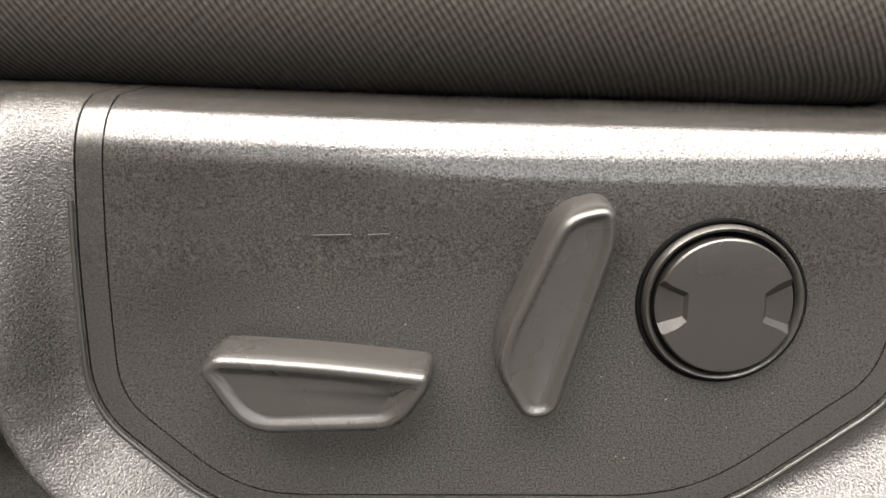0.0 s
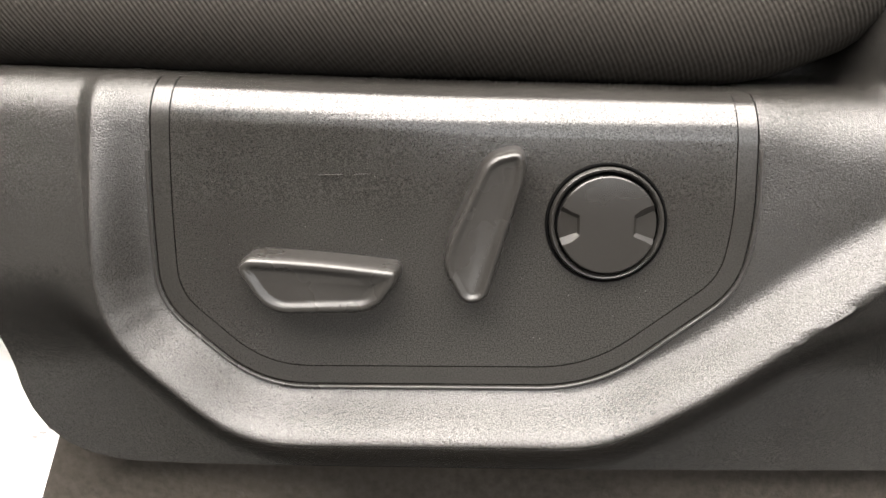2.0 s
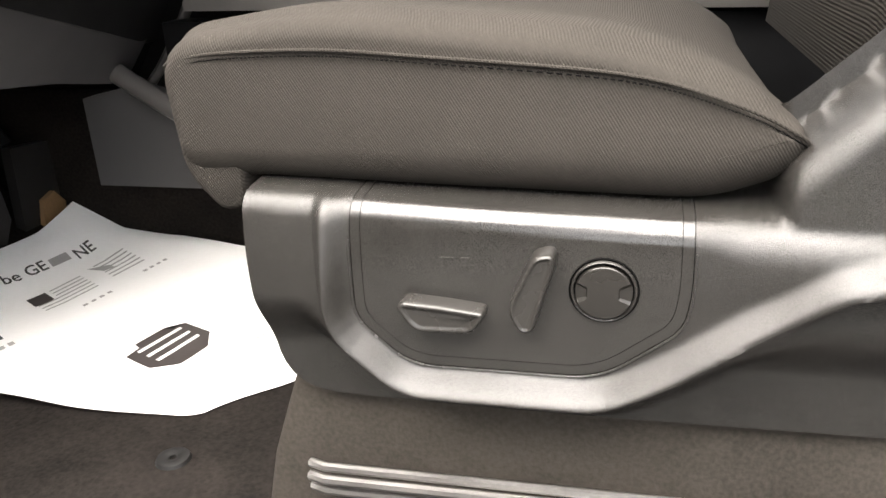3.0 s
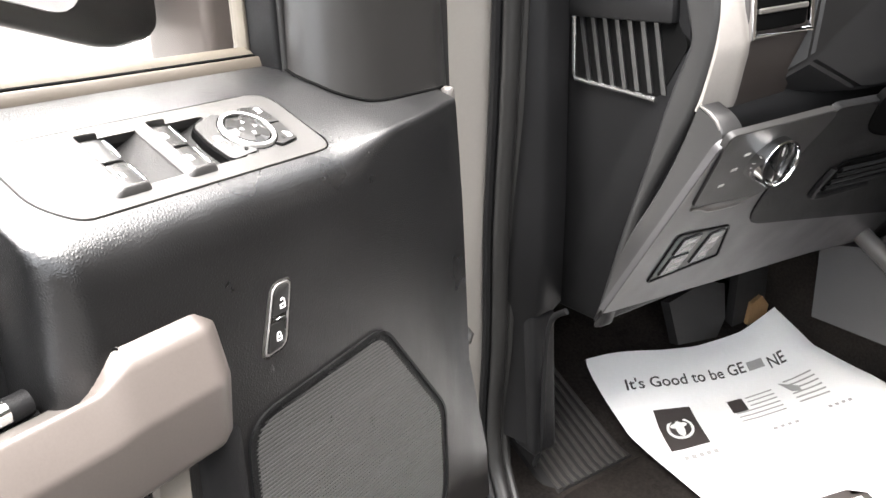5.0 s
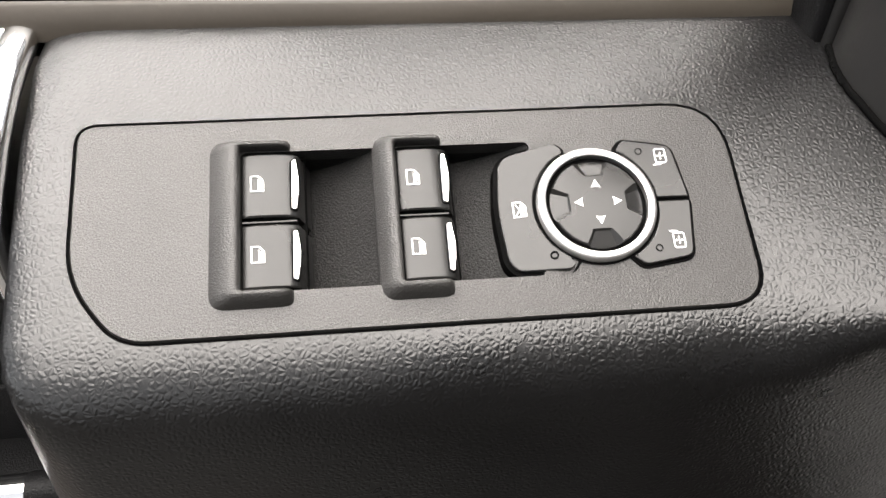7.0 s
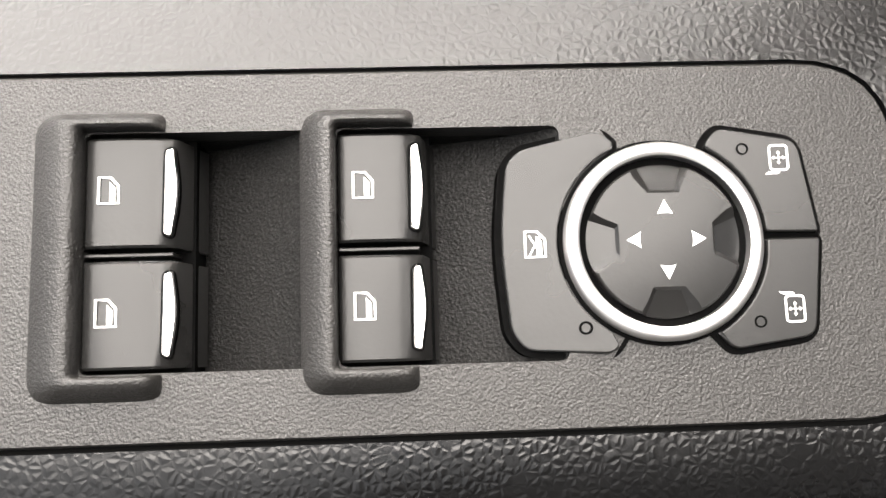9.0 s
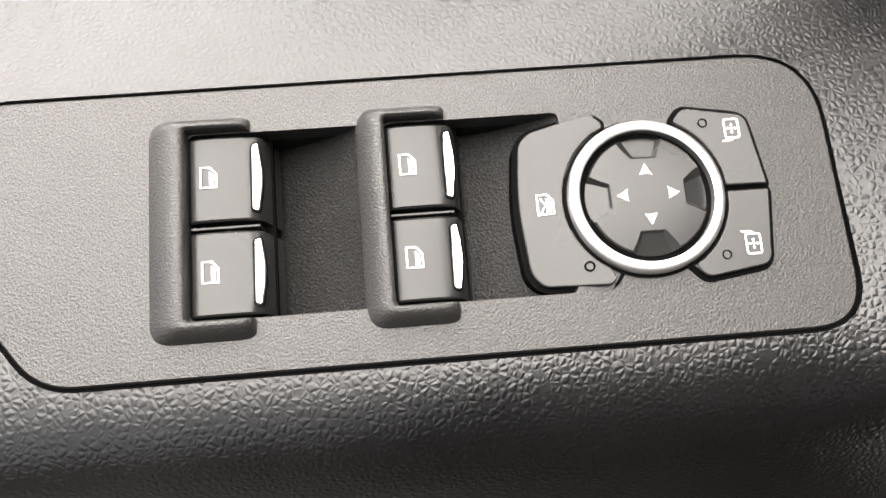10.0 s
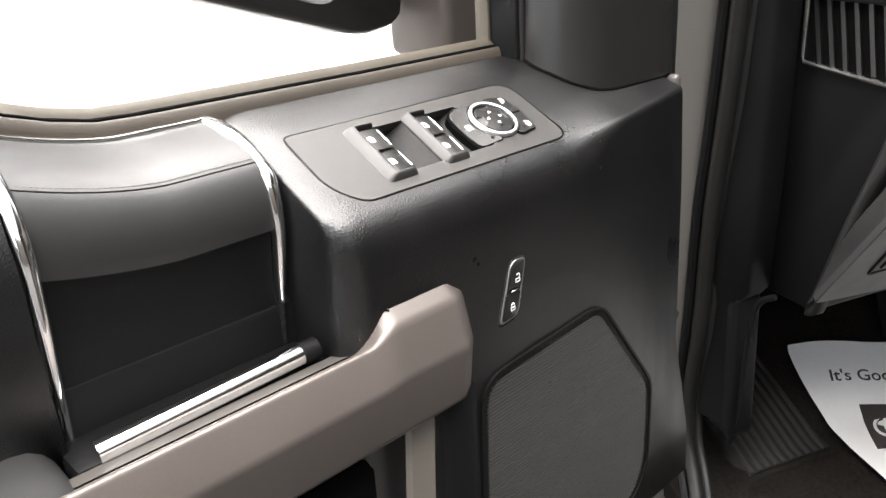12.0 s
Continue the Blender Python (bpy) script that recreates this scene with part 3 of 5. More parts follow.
lumbar = carved("lumbar_button", domed(KX, KZ, 0.0163, 0.0046, 0.0009), cuts, CAPGREY, control, "round dark lumbar button with two thumb dimples", 20)
lumbar.matrix_local = FACE
# scuffs and dust on the plate
random.seed(7)
bm = bmesh.new()
for i in range(46):
    x, z = random.uniform(-0.128, 0.05), random.uniform(-0.05, 0.018)
    s = random.uniform(0.00008, 0.00022)
    flat(bm, [(x + s * math.cos(a), z + s * math.sin(a) * 0.8) for a in (0, 1.26, 2.5, 3.77, 5.0)], 0.0003, 0.00004)
for x, z, w in ((-0.084, 0.0106, 0.009), (-0.071, 0.0108, 0.005)):
    flat(bm, [(x, z), (x + w, z + 0.0002), (x + w, z + 0.00025), (x, z + 0.00005)], 0.0003, 0.00004)
dust = part("dust_specks", bm, DUST, control, "pale dust specks and light scratches", 0, FACE)
tagged(dust, kind="stuff")


# cushion: a rounded body with a pointed rear end on its outer side
def cushion_ring(y, grow, lift, under=0.0):
    pts = [(-0.262, 0.046, 0.02), (-0.270, 0.134 + lift, 0.032), (-0.16, 0.149 + lift, 0.09), (0.02, 0.128 + lift, 0.08), (0.088, 0.099 + lift * 0.7, 0.03), (0.1205, 0.076, 0.014), (0.108, 0.056, 0.03), (0.070, 0.0415, 0.04), (-0.10, 0.0455, 0.05), (-0.206, 0.049, 0.01)]
    return [Vector((p.x, y, p.y + under * min(1.0, max(0.0, (0.090 - p.y) / 0.045)))) for p in offset(ccw(rounded(pts, 0.03, 8)), grow)]


rings = []
for y, g, l, b in ((0.0215, -0.010, 0, 0.016), (0.022, -0.0075, 0, 0.013), (0.0245, -0.0035, 0, 0.0085), (0.029, 0.0, 0, 0.0045), (0.036, 0.002, 0, 0.0015)):
    rings.append(cushion_ring(y, g, l, b))
for y, g, l in ((0.042, 0.0024, 0.001), (0.05, 0.003, 0.004), (0.10, 0.002, 0.004), (0.16, 0.0, -0.004), (0.28, 0.0, -0.010), (0.40, 0.0, -0.004), (0.46, 0.002, 0.004), (0.51, 0.003, 0.003), (0.535, 0.0, 0.0), (0.545, -0.008, 0)):
    rings.append(cushion_ring(y, g, l))
cushion = part("cushion", loft(rings), FABRIC, seat, "taupe woven fabric seat cushion", 80)
drape = ccw(rounded([(-0.2660, 0.090, 0.02), (-0.2640, 0.050, 0.02), (-0.2400, 0.0235, 0.012), (-0.2240, 0.026, 0.006), (-0.2190, 0.060, 0.01)], 0.01, 6))
part("front_skirt", loft([[Vector((p.x, y, p.y)) for p in offset(drape, g)] for y, g in ((0.027, -0.004), (0.029, -0.001), (0.036, 0.001), (0.50, 0.001), (0.51, -0.003))]), FABRIC, cushion, "fabric skirt below the cushion's front", 60)
seam = spline([(-0.2735, 0.36, 0.108), (-0.2745, 0.20, 0.110), (-0.2740, 0.060, 0.114), (-0.2700, 0.036, 0.118), (-0.2560, 0.0245, 0.1235), (-0.225, 0.0215, 0.1285), (-0.16, 0.0205, 0.130), (-0.10, 0.0205, 0.126), (0.02, 0.0205, 0.115), (0.08, 0.021, 0.098), (0.112, 0.024, 0.082), (0.120, 0.03, 0.074)], 8)
part("piping", tube(seam, 0.0012, 8), FABRIC, cushion, "sewn seam along the cushion's edge")
bm = bmesh.new()
for i, p in enumerate(seam[2:]):
    if i + 3 < len(seam):
        q = seam[i + 3]
        for j in range(3):
            a, b = p.lerp(q, j / 3 + 0.05), p.lerp(q, j / 3 + 0.25)
            tube([a + Vector((0, -0.0006, -0.0034)), b + Vector((0, -0.0006, -0.0034))], 0.0005, 5, bm)
part("stitching", bm, SEAM, cushion, "dark stitches below the seam")
part("crease", tube(spline([(-0.135, 0.05, 0.1465), (-0.138, 0.10, 0.1445), (-0.14, 0.16, 0.1365), (-0.14, 0.28, 0.1310), (-0.14, 0.40, 0.1365), (-0.14, 0.47, 0.1445)], 6), 0.0016, 6), SEAM, cushion, "sewn crease across the cushion top")
# backrest
rings = []
for z, x, g in ((0.07, 0.16, -0.02), (0.09, 0.15, 0), (0.25, 0.18, 0.01), (0.5, 0.25, 0.01), (0.72, 0.31, 0), (0.76, 0.33, -0.03)):
    line = ccw(rounded([(x, 0.05), (x + 0.13, 0.04), (x + 0.13, 0.53), (x, 0.52)], 0.05, 6))
    rings.append([Vector((p.x, p.y, z)) for p in offset(line, g)])
part("backrest", loft(rings), FABRIC, seat, "taupe fabric backrest", 80)
# base
rings = []
for z, x0, y in ((-0.30, -0.262, 0.034), (-0.18, -0.236, 0.038), (-0.09, -0.205, 0.044), (-0.02, -0.19, 0.052)):
    line = ccw(rounded([(x0, y), (0.42, y), (0.42, 0.53), (x0, 0.53)], 0.01, 4))
    rings.append([Vector((p.x, p.y, z)) for p in line])
part("base", loft(rings), CARPET, seat, "brown felt covered seat base under the shield", 50)
bm = bmesh.new()
for z, y, r in ((-0.166, 0.014, 0.0035), (-0.175, 0.011, 0.0040), (-0.186, 0.014, 0.004)):
    tube([(-0.195, y + 0.006, z - 0.002), (-0.182, y, z), (0.42, y - 0.002, z + 0.012)], r, 8, bm)
part("seat_rail", bm, STEEL, seat, "ribbed steel seat rail")

# ---------- open driver door ----------
DU = Vector((0.4225, -0.905, 0.055)).normalized()
DN = Vector((0.905, 0.4225, 0.0)).normalized()
DW = DU.cross(DN)
DOOR = Matrix.Translation((-0.625, -0.377, 0.411)) @ Matrix((DU, DN, DW)).transposed().to_4x4()
door = thing("door_1", "open driver door with black grained inner trim and taupe pull", "car door", DOOR, "", "structure")

TILT = radians(29)
# frame of the sloping switch panel: x toward the hinge, y up the slope, z out of it
SU, SC = 0.098, 0.034
BX, BT = Vector((-1, 0, 0)), Vector((0, math.cos(TILT), -math.sin(TILT)))
PANEL_IN_DOOR = Matrix.Translation(Vector((SU, 0, 0)) + BT * SC) @ Matrix((BX, -BT, BX.cross(-BT))).transposed().to_4x4()
PANEL = DOOR @ PANEL_IN_DOOR
bezel_line = [(-0.1090, 0.0358, 0.007), (0.1030, 0.0366, 0.020), (0.1045, -0.0364, 0.014), (-0.0935, -0.0364, 0.009), (-0.1088, -0.0160, 0.012)]


def swing(poly, m):
    bm = slab(rounded(poly, 0.004, 6), [(0.0006, -0.022), (0.0006, 0.03)])
    bm.transform(m)
    return bm


# trim block: shelf, rolled front edge, upright face; its hinge end falls back
def trim_profile(u):
    """Shelf, rolled edge and face; past a slanting crease the face falls back toward the hinge."""
    back = min(1.0, max(0.0, (-0.005 - u) / 0.165))
    f = 0.0795 - 0.014 * back
    q, e = 1 - 0.82 * smoothstep((0.010 - u) / 0.075), -0.0318 + 0.009 * back
    pts = [(-0.075, 0.016), (-0.03, 0.0115), (0.0, 0.0), (0.030, -0.0166), (f - 0.022 * q, e), (f - 0.013 * q, e - 0.0054 * q), (f - 0.006 * q, e - 0.0122 * q), (f - 0.0015 * q, e - 0.0212 * q), (f, e - 0.0342 * q)]
    for w in (-0.085, -0.12, -0.16, -0.20, -0.24, -0.28, -0.33, -0.38, -0.44):
        crease = -0.0176 + 0.562 * (w + 0.085)
        fall_back = 0.014 * min(1.0, max(0.0, (crease - u) / max(0.05, crease + 0.175)))
        pts.append((0.0795 - fall_back - 0.006 * (-w - 0.07), w))
    return pts + [(0.0795 - 0.03, -0.47), (-0.075, -0.47)]


def hinge_cut(v, w):
    """The block's upright face ends short of its shelf at the hinge, less so lower down."""
    return float(np.interp(w, [-0.44, -0.30, -0.20, -0.11, -0.035], [-0.012, 0.0, 0.004, 0.008, 0.015])) * min(1.0, max(0.0, (v - 0.045) / 0.02))


bm = bmesh.new()
rings = []
for i in range(0, 60):
    u = -0.178 + i * (0.202 + 0.178) / 59
    pull_in = smoothstep((-0.09 - u) / 0.088)
    rings.append([Vector((u + pull_in * hinge_cut(v, w), v, w)) for v, w in trim_profile(u)])
# rounded free end
for k in range(1, 9):
    a = k / 8 * math.pi / 2
    u = 0.202 + 0.0235 * math.sin(a)
    cut = 0.024 * (1 - math.cos(a))
    base = trim_profile(0.2)
    rings.append([Vector((u, min(v, 0.0795 - cut) if v > 0.03 else v, w - (0.006 * (1 - math.cos(a)) if w > -0.06 else 0) - max(0, v - (0.0795 - cut)) * 0.0)) for v, w in base])
loft(rings, True, True, True, bm)
trim = carved("trim_panel", bm, [swing(bezel_line, PANEL_IN_DOOR)], LEATHER, door, "black soft-grained door trim with a sloping shelf", 45)

# recess behind the pull, dark lower door and the painted shell
bm = box(0.20, 1.02, -0.075, 0.016, -0.62, -0.10, 0.006, 2)
part("lower_panel", bm, TRIMBLACK, door, "black lower door panel")
bm = box(-0.205, 1.05, -0.150, -0.070, -0.75, 0.004, 0.012, 3)
part("shell", bm, PAINT, door, "pewter painted door shell")
bm = box(-0.21, -0.165, -0.10, 0.030, -0.70, -0.05, 0.008, 3)
box(-0.20, -0.05, -0.09, -0.02, -0.68, -0.44, 0.01, 2, bm)
part("hinge_edge", bm, PAINT, door, "pewter painted hinge edge")
part("map_pocket", box(-0.06, 0.9, -0.02, 0.10, -0.70, -0.48, 0.02, 3), TAUPE, door, "taupe map pocket")
part("pocket_edge", tube(spline([(-0.10, 0.05, -0.455), (-0.02, 0.085, -0.470), (0.10, 0.10, -0.476), (0.5, 0.10, -0.476)], 6), 0.005, 8), SATINCHROME, door, "pale pocket lip")

# window: belt mouldings, run channel, glass
def pad_rise(u):
    """The trim sweeps up behind the padded insert."""
    return 1.2 * max(0.0, min(u, 0.40) - 0.29) ** 1.6


def belt_lift(u):
    """The window sill climbs toward the rear of the door."""
    return 0.010 * max(0.0, u - 0.10) + pad_rise(u)


belt_bm = bmesh.new()
rows = [[], [], [], [], [], []]
for u in [-0.049 + i * 0.025 for i in range(42)]:
    lift = belt_lift(u)
    for row, (v, w) in zip(rows, ((-0.0440, 0.008), (-0.0448, 0.0135), (-0.0468, 0.0198), (-0.0482, 0.0210), (-0.0500, 0.0204), (-0.0505, 0.006))):
        row.append(Vector((u, v, w + lift)))
loft(rows, False, False, False, belt_bm)
part("belt_moulding", belt_bm, MOULD, door, "dark bronze belt moulding below the window")
belt_bm = bmesh.new()
rows = [[], [], [], []]
for u in [-0.049 + i * 0.025 for i in range(42)]:
    lift = belt_lift(u)
    for row, (v, w) in zip(rows, ((-0.0525, 0.010), (-0.0530, 0.0215), (-0.0590, 0.0282), (-0.0635, 0.006))):
        row.append(Vector((u, v, w + lift)))
loft(rows, False, False, False, belt_bm)
part("belt_seal", belt_bm, BELT, door, "pale bronze window wiper seal")
slot_bm = bmesh.new()
rows = [[], [], [], []]
for u in [-0.047 + i * 0.025 for i in range(42)]:
    lift = belt_lift(u)
    for row, (v, w) in zip(rows, ((-0.0497, 0.0), (-0.0490, 0.0222), (-0.0532, 0.0226), (-0.0528, 0.0))):
        row.append(Vector((u, v, w + lift)))
loft(rows, False, False, False, slot_bm)
part("glass_slot", slot_bm, SEAM, door, "black gap beside the glass")
part("run_channel", box(-0.0640, -0.0490, -0.075, -0.0270, -0.02, 0.50, 0.004, 3), TRIMBLACK, door, "black window run channel")
part("channel_edge", box(-0.0500, -0.0455, -0.072, -0.056, 0.0, 0.50, 0.002, 2), BELT, door, "bronze channel edge")
part("channel_lip", box(-0.0600, -0.0530, -0.034, -0.0235, -0.02, 0.50, 0.003, 3), RUBBER, door, "black rubber lip")
glass = part("window_glass", box(-0.050, 0.98, -0.068, -0.064, 0.0, 0.50), GLASS, door, "clear side window glass", 0)
glass.visible_shadow = False
part("window_frame", box(0.97, 1.04, -0.12, -0.06, 0.0, 0.52, 0.01, 2), TRIMBLACK, door, "black rear window frame")

# inner cover of the mirror foot
rings = []
for w, g, lean in ((-0.06, 0.0, 0), (-0.02, 0.001, 0), (0.0, 0.0, 0.0), (0.05, -0.002, 0.0), (0.15, -0.006, 0.002), (0.5, -0.016, 0.012)):
    line = ccw(rounded([(-0.066, -0.075, 0.004), (-0.0560, -0.030, 0.006), (-0.0530, -0.010, 0.012), (-0.066, 0.0155, 0.022), (-0.095, 0.0345, 0.03), (-0.180, 0.0385, 0.03), (-0.205, 0.030, 0.01), (-0.205, -0.11)], 0.01, 8))
    rings.append([Vector((p.x - lean, p.y, w)) for p in offset(line, g)])
part("mirror_foot_cover", loft(rings), COVER, door, "dark grey plastic cover over the mirror mount", 50)

foot_line = ccw(rounded([(-0.066, -0.075, 0.004), (-0.0560, -0.030, 0.006), (-0.0530, -0.010, 0.012), (-0.066, 0.0155, 0.022), (-0.095, 0.0345, 0.03), (-0.180, 0.0385, 0.03), (-0.205, 0.030, 0.01), (-0.205, -0.11)], 0.01, 8))
gap = []
for p in foot_line:
    if p.y > -0.026 and p.x > -0.186:
        prof = trim_profile(p.x)[:5]
        gap.append(Vector((p.x + 0.0004, p.y + 0.0006, float(np.interp(p.y, [v for v, _ in prof], [w for _, w in prof])) + 0.0004)))
gap.sort(key=lambda p: -p.x)
# black tube paints the shadow line where the cover meets the shelf
part("cover_shadow_line", tube(gap, 0.0014, 8), SEAM, door, "black line painted as the shadow under the mirror cover", 60)
part("hinge_seal", box(-0.216, -0.188, -0.06, 0.029, -0.06, 0.50, 0.008, 3), RUBBER, door, "black rubber seal along the hinge edge")
part("end_clip", box(-0.186, -0.175, 0.040, 0.052, -0.034, -0.016, 0.0045, 3), SILVERTRIM, door, "worn metal clip at the end of the trim")

# padded leather insert between two chrome strips
PU0, PU1 = 0.236, 0.372


def insert_profile(u):
    k = pad_rise(u)
    return [(-0.0435, 0.0125 + 0.9 * k), (-0.030, 0.0105 + 0.9 * k), (-0.005, 0.0050 + 0.9 * k), (0.010, -0.0010 + 0.85 * k), (0.0190, -0.0085 + 0.8 * k), (0.0250, -0.022 + 0.7 * k), (0.0250, -0.038 + 0.65 * k), (0.0222, -0.0475 + 0.6 * k)]


rows = [[] for _ in range(8)]
low = [[] for _ in range(6)]
for i in range(25):
    u = PU0 + (PU1 - PU0) * i / 24
    for row, (v, w) in zip(rows, insert_profile(u)):
        row.append(Vector((u, v, w)))
    kk = 0.6 * pad_rise(u)
    for row, (v, w) in zip(low, ((0.0210, -0.0465 + kk), (0.0190, -0.053 + kk), (0.0150, -0.080), (0.0120, -0.110), (0.0120, -0.150), (0.0, -0.16))):
        row.append(Vector((u, v, w)))
bm = loft(rows, False, False, False)
bmesh.ops.subdivide_edges(bm, edges=bm.edges[:], cuts=1, use_grid_fill=True, smooth=0.6)
pad = part("padded_insert", bm, SKINSMOOTH, door, "padded dark grey leatherette insert", 80)
fold = [(PU0 + (PU1 - PU0) * i / 24, 0.0152, -0.0052 + 0.82 * pad_rise(PU0 + (PU1 - PU0) * i / 24)) for i in range(25)]
part("sewn_seam", tube(fold, 0.0005, 6), TRIMBLACK, pad, "fine sewn seam along the pad's bend")
bm = bmesh.new()
for i in range(44):
    u0 = PU0 + 0.002 + (PU1 - PU0 - 0.005) * i / 44
    w0 = -0.0033 + 0.82 * pad_rise(u0)
    tube([(u0, 0.0132, w0), (u0 + 0.0010, 0.0133, w0 + 0.0002), (u0 + 0.0021, 0.0132, w0)], 0.00025, 4, bm)
tagged(part("stitching", bm, SKINSMOOTH, pad, "grey stitches beside the seam"), kind="stuff")
part("insert_lower", loft(low, False, False, False), TRIMBLACK, door, "smooth black lower insert", 80)
part("insert_edge", tube([(PU0 + (PU1 - PU0) * i / 24, -0.0435, 0.0132 + 0.9 * pad_rise(PU0 + (PU1 - PU0) * i / 24)) for i in range(25)], 0.0016, 8), CHROME, door, "thin chrome top edging")


def strip(pts, widths, label, name="chrome_strip", material=None):
    path = spline(pts, 8)
    rings = []
    for i, p in enumerate(path):
        w = np.interp(i / (len(path) - 1), [0, 0.45, 1.0], widths)
        t = (path[min(i + 1, len(path) - 1)] - path[max(i - 1, 0)]).normalized()
        nrm = Vector((0, -t.z, t.y))
        if nrm.y + nrm.z < 0:
            nrm = -nrm
        rings.append([p + Vector((dx * w, 0, 0)) + nrm * dz for dx, dz in ((-1, -0.004), (-1, 0.0004), (-0.8, 0.0016), (-0.45, 0.0025), (0.0, 0.0029), (0.45, 0.0025), (0.8, 0.0016), (1, 0.0004), (1, -0.004))])
    return part(name, loft(rings), material or CHROME, door, label, 50)


strip([(0.2325, -0.056, 0.0135), (0.2325, -0.020, 0.0085), (0.2325, 0.008, -0.0035), (0.2325, 0.0225, -0.017), (0.2325, 0.0255, -0.045), (0.2333, 0.0195, -0.080), (0.2338, 0.0170, -0.098)], [0.0062, 0.0048, 0.0018], "bright chrome strip beside the padded insert")
strip([(0.2338, 0.0169, -0.0986), (0.2340, 0.0155, -0.110), (0.2345, 0.0135, -0.138)], [0.0020, 0.0022, 0.0024], "gloss black lower end of the strip", "strip_end", PIANO)
strip([(0.3755, -0.045, 0.037), (0.3755, -0.005, 0.028), (0.3750, 0.017, 0.012), (0.3745, 0.0285, -0.014), (0.3745, 0.0270, -0.045), (0.3745, 0.0205, -0.085), (0.3745, 0.0150, -0.130)], [0.0045, 0.0042, 0.0030], "bright chrome strip beside the armrest")
# black rear trim past the second strip, and the armrest shelf
rows = [[] for _ in range(8)]
for i in range(16):
    u = 0.380 + 0.64 * i / 15
    for row, (v, w) in zip(rows, ((-0.072, 0.044), (-0.03, 0.036), (0.0, 0.027), (0.022, 0.008), (0.031, -0.03), (0.026, -0.09), (0.03, -0.16), (0.0, -0.17))):
        row.append(Vector((u, v, w)))
part("rear_trim", loft(rows, False, False, False), LEATHER, door, "black soft-grained rear trim", 80)
part("armrest", box(0.386, 1.0, 0.0, 0.135, -0.30, -0.118, 0.02, 4), SKINSMOOTH, door, "dark grey padded armrest")

# chrome release bar
part("release_bar", tube([(0.243, 0.0465, -0.1225), (0.3715, 0.0465, -0.1260)], 0.0070, 18), CHROME, door, "polished chrome bar")
part("bar_end", tube([(0.2315, 0.0465, -0.1222), (0.2435, 0.0465, -0.1225)], 0.0073, 18), TRIMBLACK, door, "black bar end cap")
part("bar_bed", box(0.226, 0.384, 0.014, 0.0505, -0.150, -0.1290, 0.004, 2), TRIMBLACK, door, "gloss black bed under the bar")


# pull beam
def beam_ring(u, g=0.0, dv=0.0, dw=0.0):
    k = smoothstep((u - 0.198) / 0.024)
    pts = [(0.048, -0.114 - 0.034 * k, 0.006), (0.063 - 0.004 * k, -0.098 - 0.033 * k, 0.005), (0.075 - 0.008 * k, -0.0955 - 0.031 * k, 0.005), (0.0900 - 0.002 * k, -0.1060 - 0.007 * k, 0.004), (0.0990, -0.1380 - 0.002 * k, 0.003), (0.0935, -0.182, 0.006), (0.060, -0.192, 0.01)]
    return [Vector((u, p.x + dv, p.y + dw)) for p in offset(ccw(rounded(pts, 0.005, 5)), g)]


rings = [beam_ring(0.1285, -0.010, -0.016, -0.006), beam_ring(0.1295, -0.005, -0.013, -0.004), beam_ring(0.134, -0.0015, -0.008, -0.002), beam_ring(0.146, 0.0, -0.001, 0.0)]
rings += [beam_ring(0.150 + i * 0.003) for i in range(28)] + [beam_ring(0.235 + i * 0.03) for i in range(26)]
part("pull_handle", loft(rings), TAUPE, door, "taupe painted door pull beam", 50)


# grey liner laid into the inner edge of the pull; its outer edge sweeps up to the trim
def beam_top(u, v):
    k = smoothstep((u - 0.198) / 0.024)
    line = ((0.048, -0.114 - 0.034 * k), (0.063 - 0.004 * k, -0.098 - 0.033 * k), (0.075 - 0.008 * k, -0.0955 - 0.031 * k), (0.0900 - 0.002 * k, -0.1060 - 0.007 * k))
    return float(np.interp(v, [p[0] for p in line], [p[1] for p in line]))


rows, gap = [], []
for i in range(44):
    u = 0.197 + 0.0016 * i if i < 24 else 0.2354 + (i - 24) * 0.0082
    edge = float(np.interp(u, [0.197, 0.203, 0.209, 0.216, 0.226, 0.24, 0.40], [0.0805, 0.0765, 0.0725, 0.0695, 0.0675, 0.0668, 0.0668]))
    top = beam_top(u, edge) + 0.0009
    row = []
    for m in range(7):
        v = edge - 0.0145 * (1 - m / 6)
        row.append(Vector((u, v, max(beam_top(u, v) + 0.0009, top - 0.0035 * (1 - m / 6)))))
    rows.append([Vector((u, row[0].y, row[0].z - 0.005))] + row + [Vector((u, edge + 0.0002, top - 0.004))])
    gap.append(Vector((u, edge + 0.0002, beam_top(u, edge) + 0.0006)))
part("pull_liner", loft(rows, True, True, True), LINER, door, "smooth grey liner along the inner edge of the pull", 50)
part("liner_gap", tube(gap, 0.0007, 6), SEAM, door, "", 60)
part("pull_support", loft([[Vector((u + du, v, w)) for u, v in ((0.0, 0.02), (0.0, 0.078), (0.003, 0.082), (0.024, 0.082), (0.0275, 0.078), (0.0275, 0.02))] for w, du in ((-0.470, 0.1845), (-0.290, 0.1715), (-0.180, 0.1640))]), BEIGE, door, "pale beige support behind the pull")
# solid black box paints the shade of the hollow
part("pull_hollow_shade", box(0.125, 0.98, 0.0, 0.074, -0.46, -0.20, 0.01, 2), SEAM, door, "black box painted as the shaded hollow behind the pull")
part("pull_post", box(0.118, 0.164, 0.03, 0.082, -0.47, -0.175, 0.014, 3), TRIMBLACK, door, "black post under the pull")

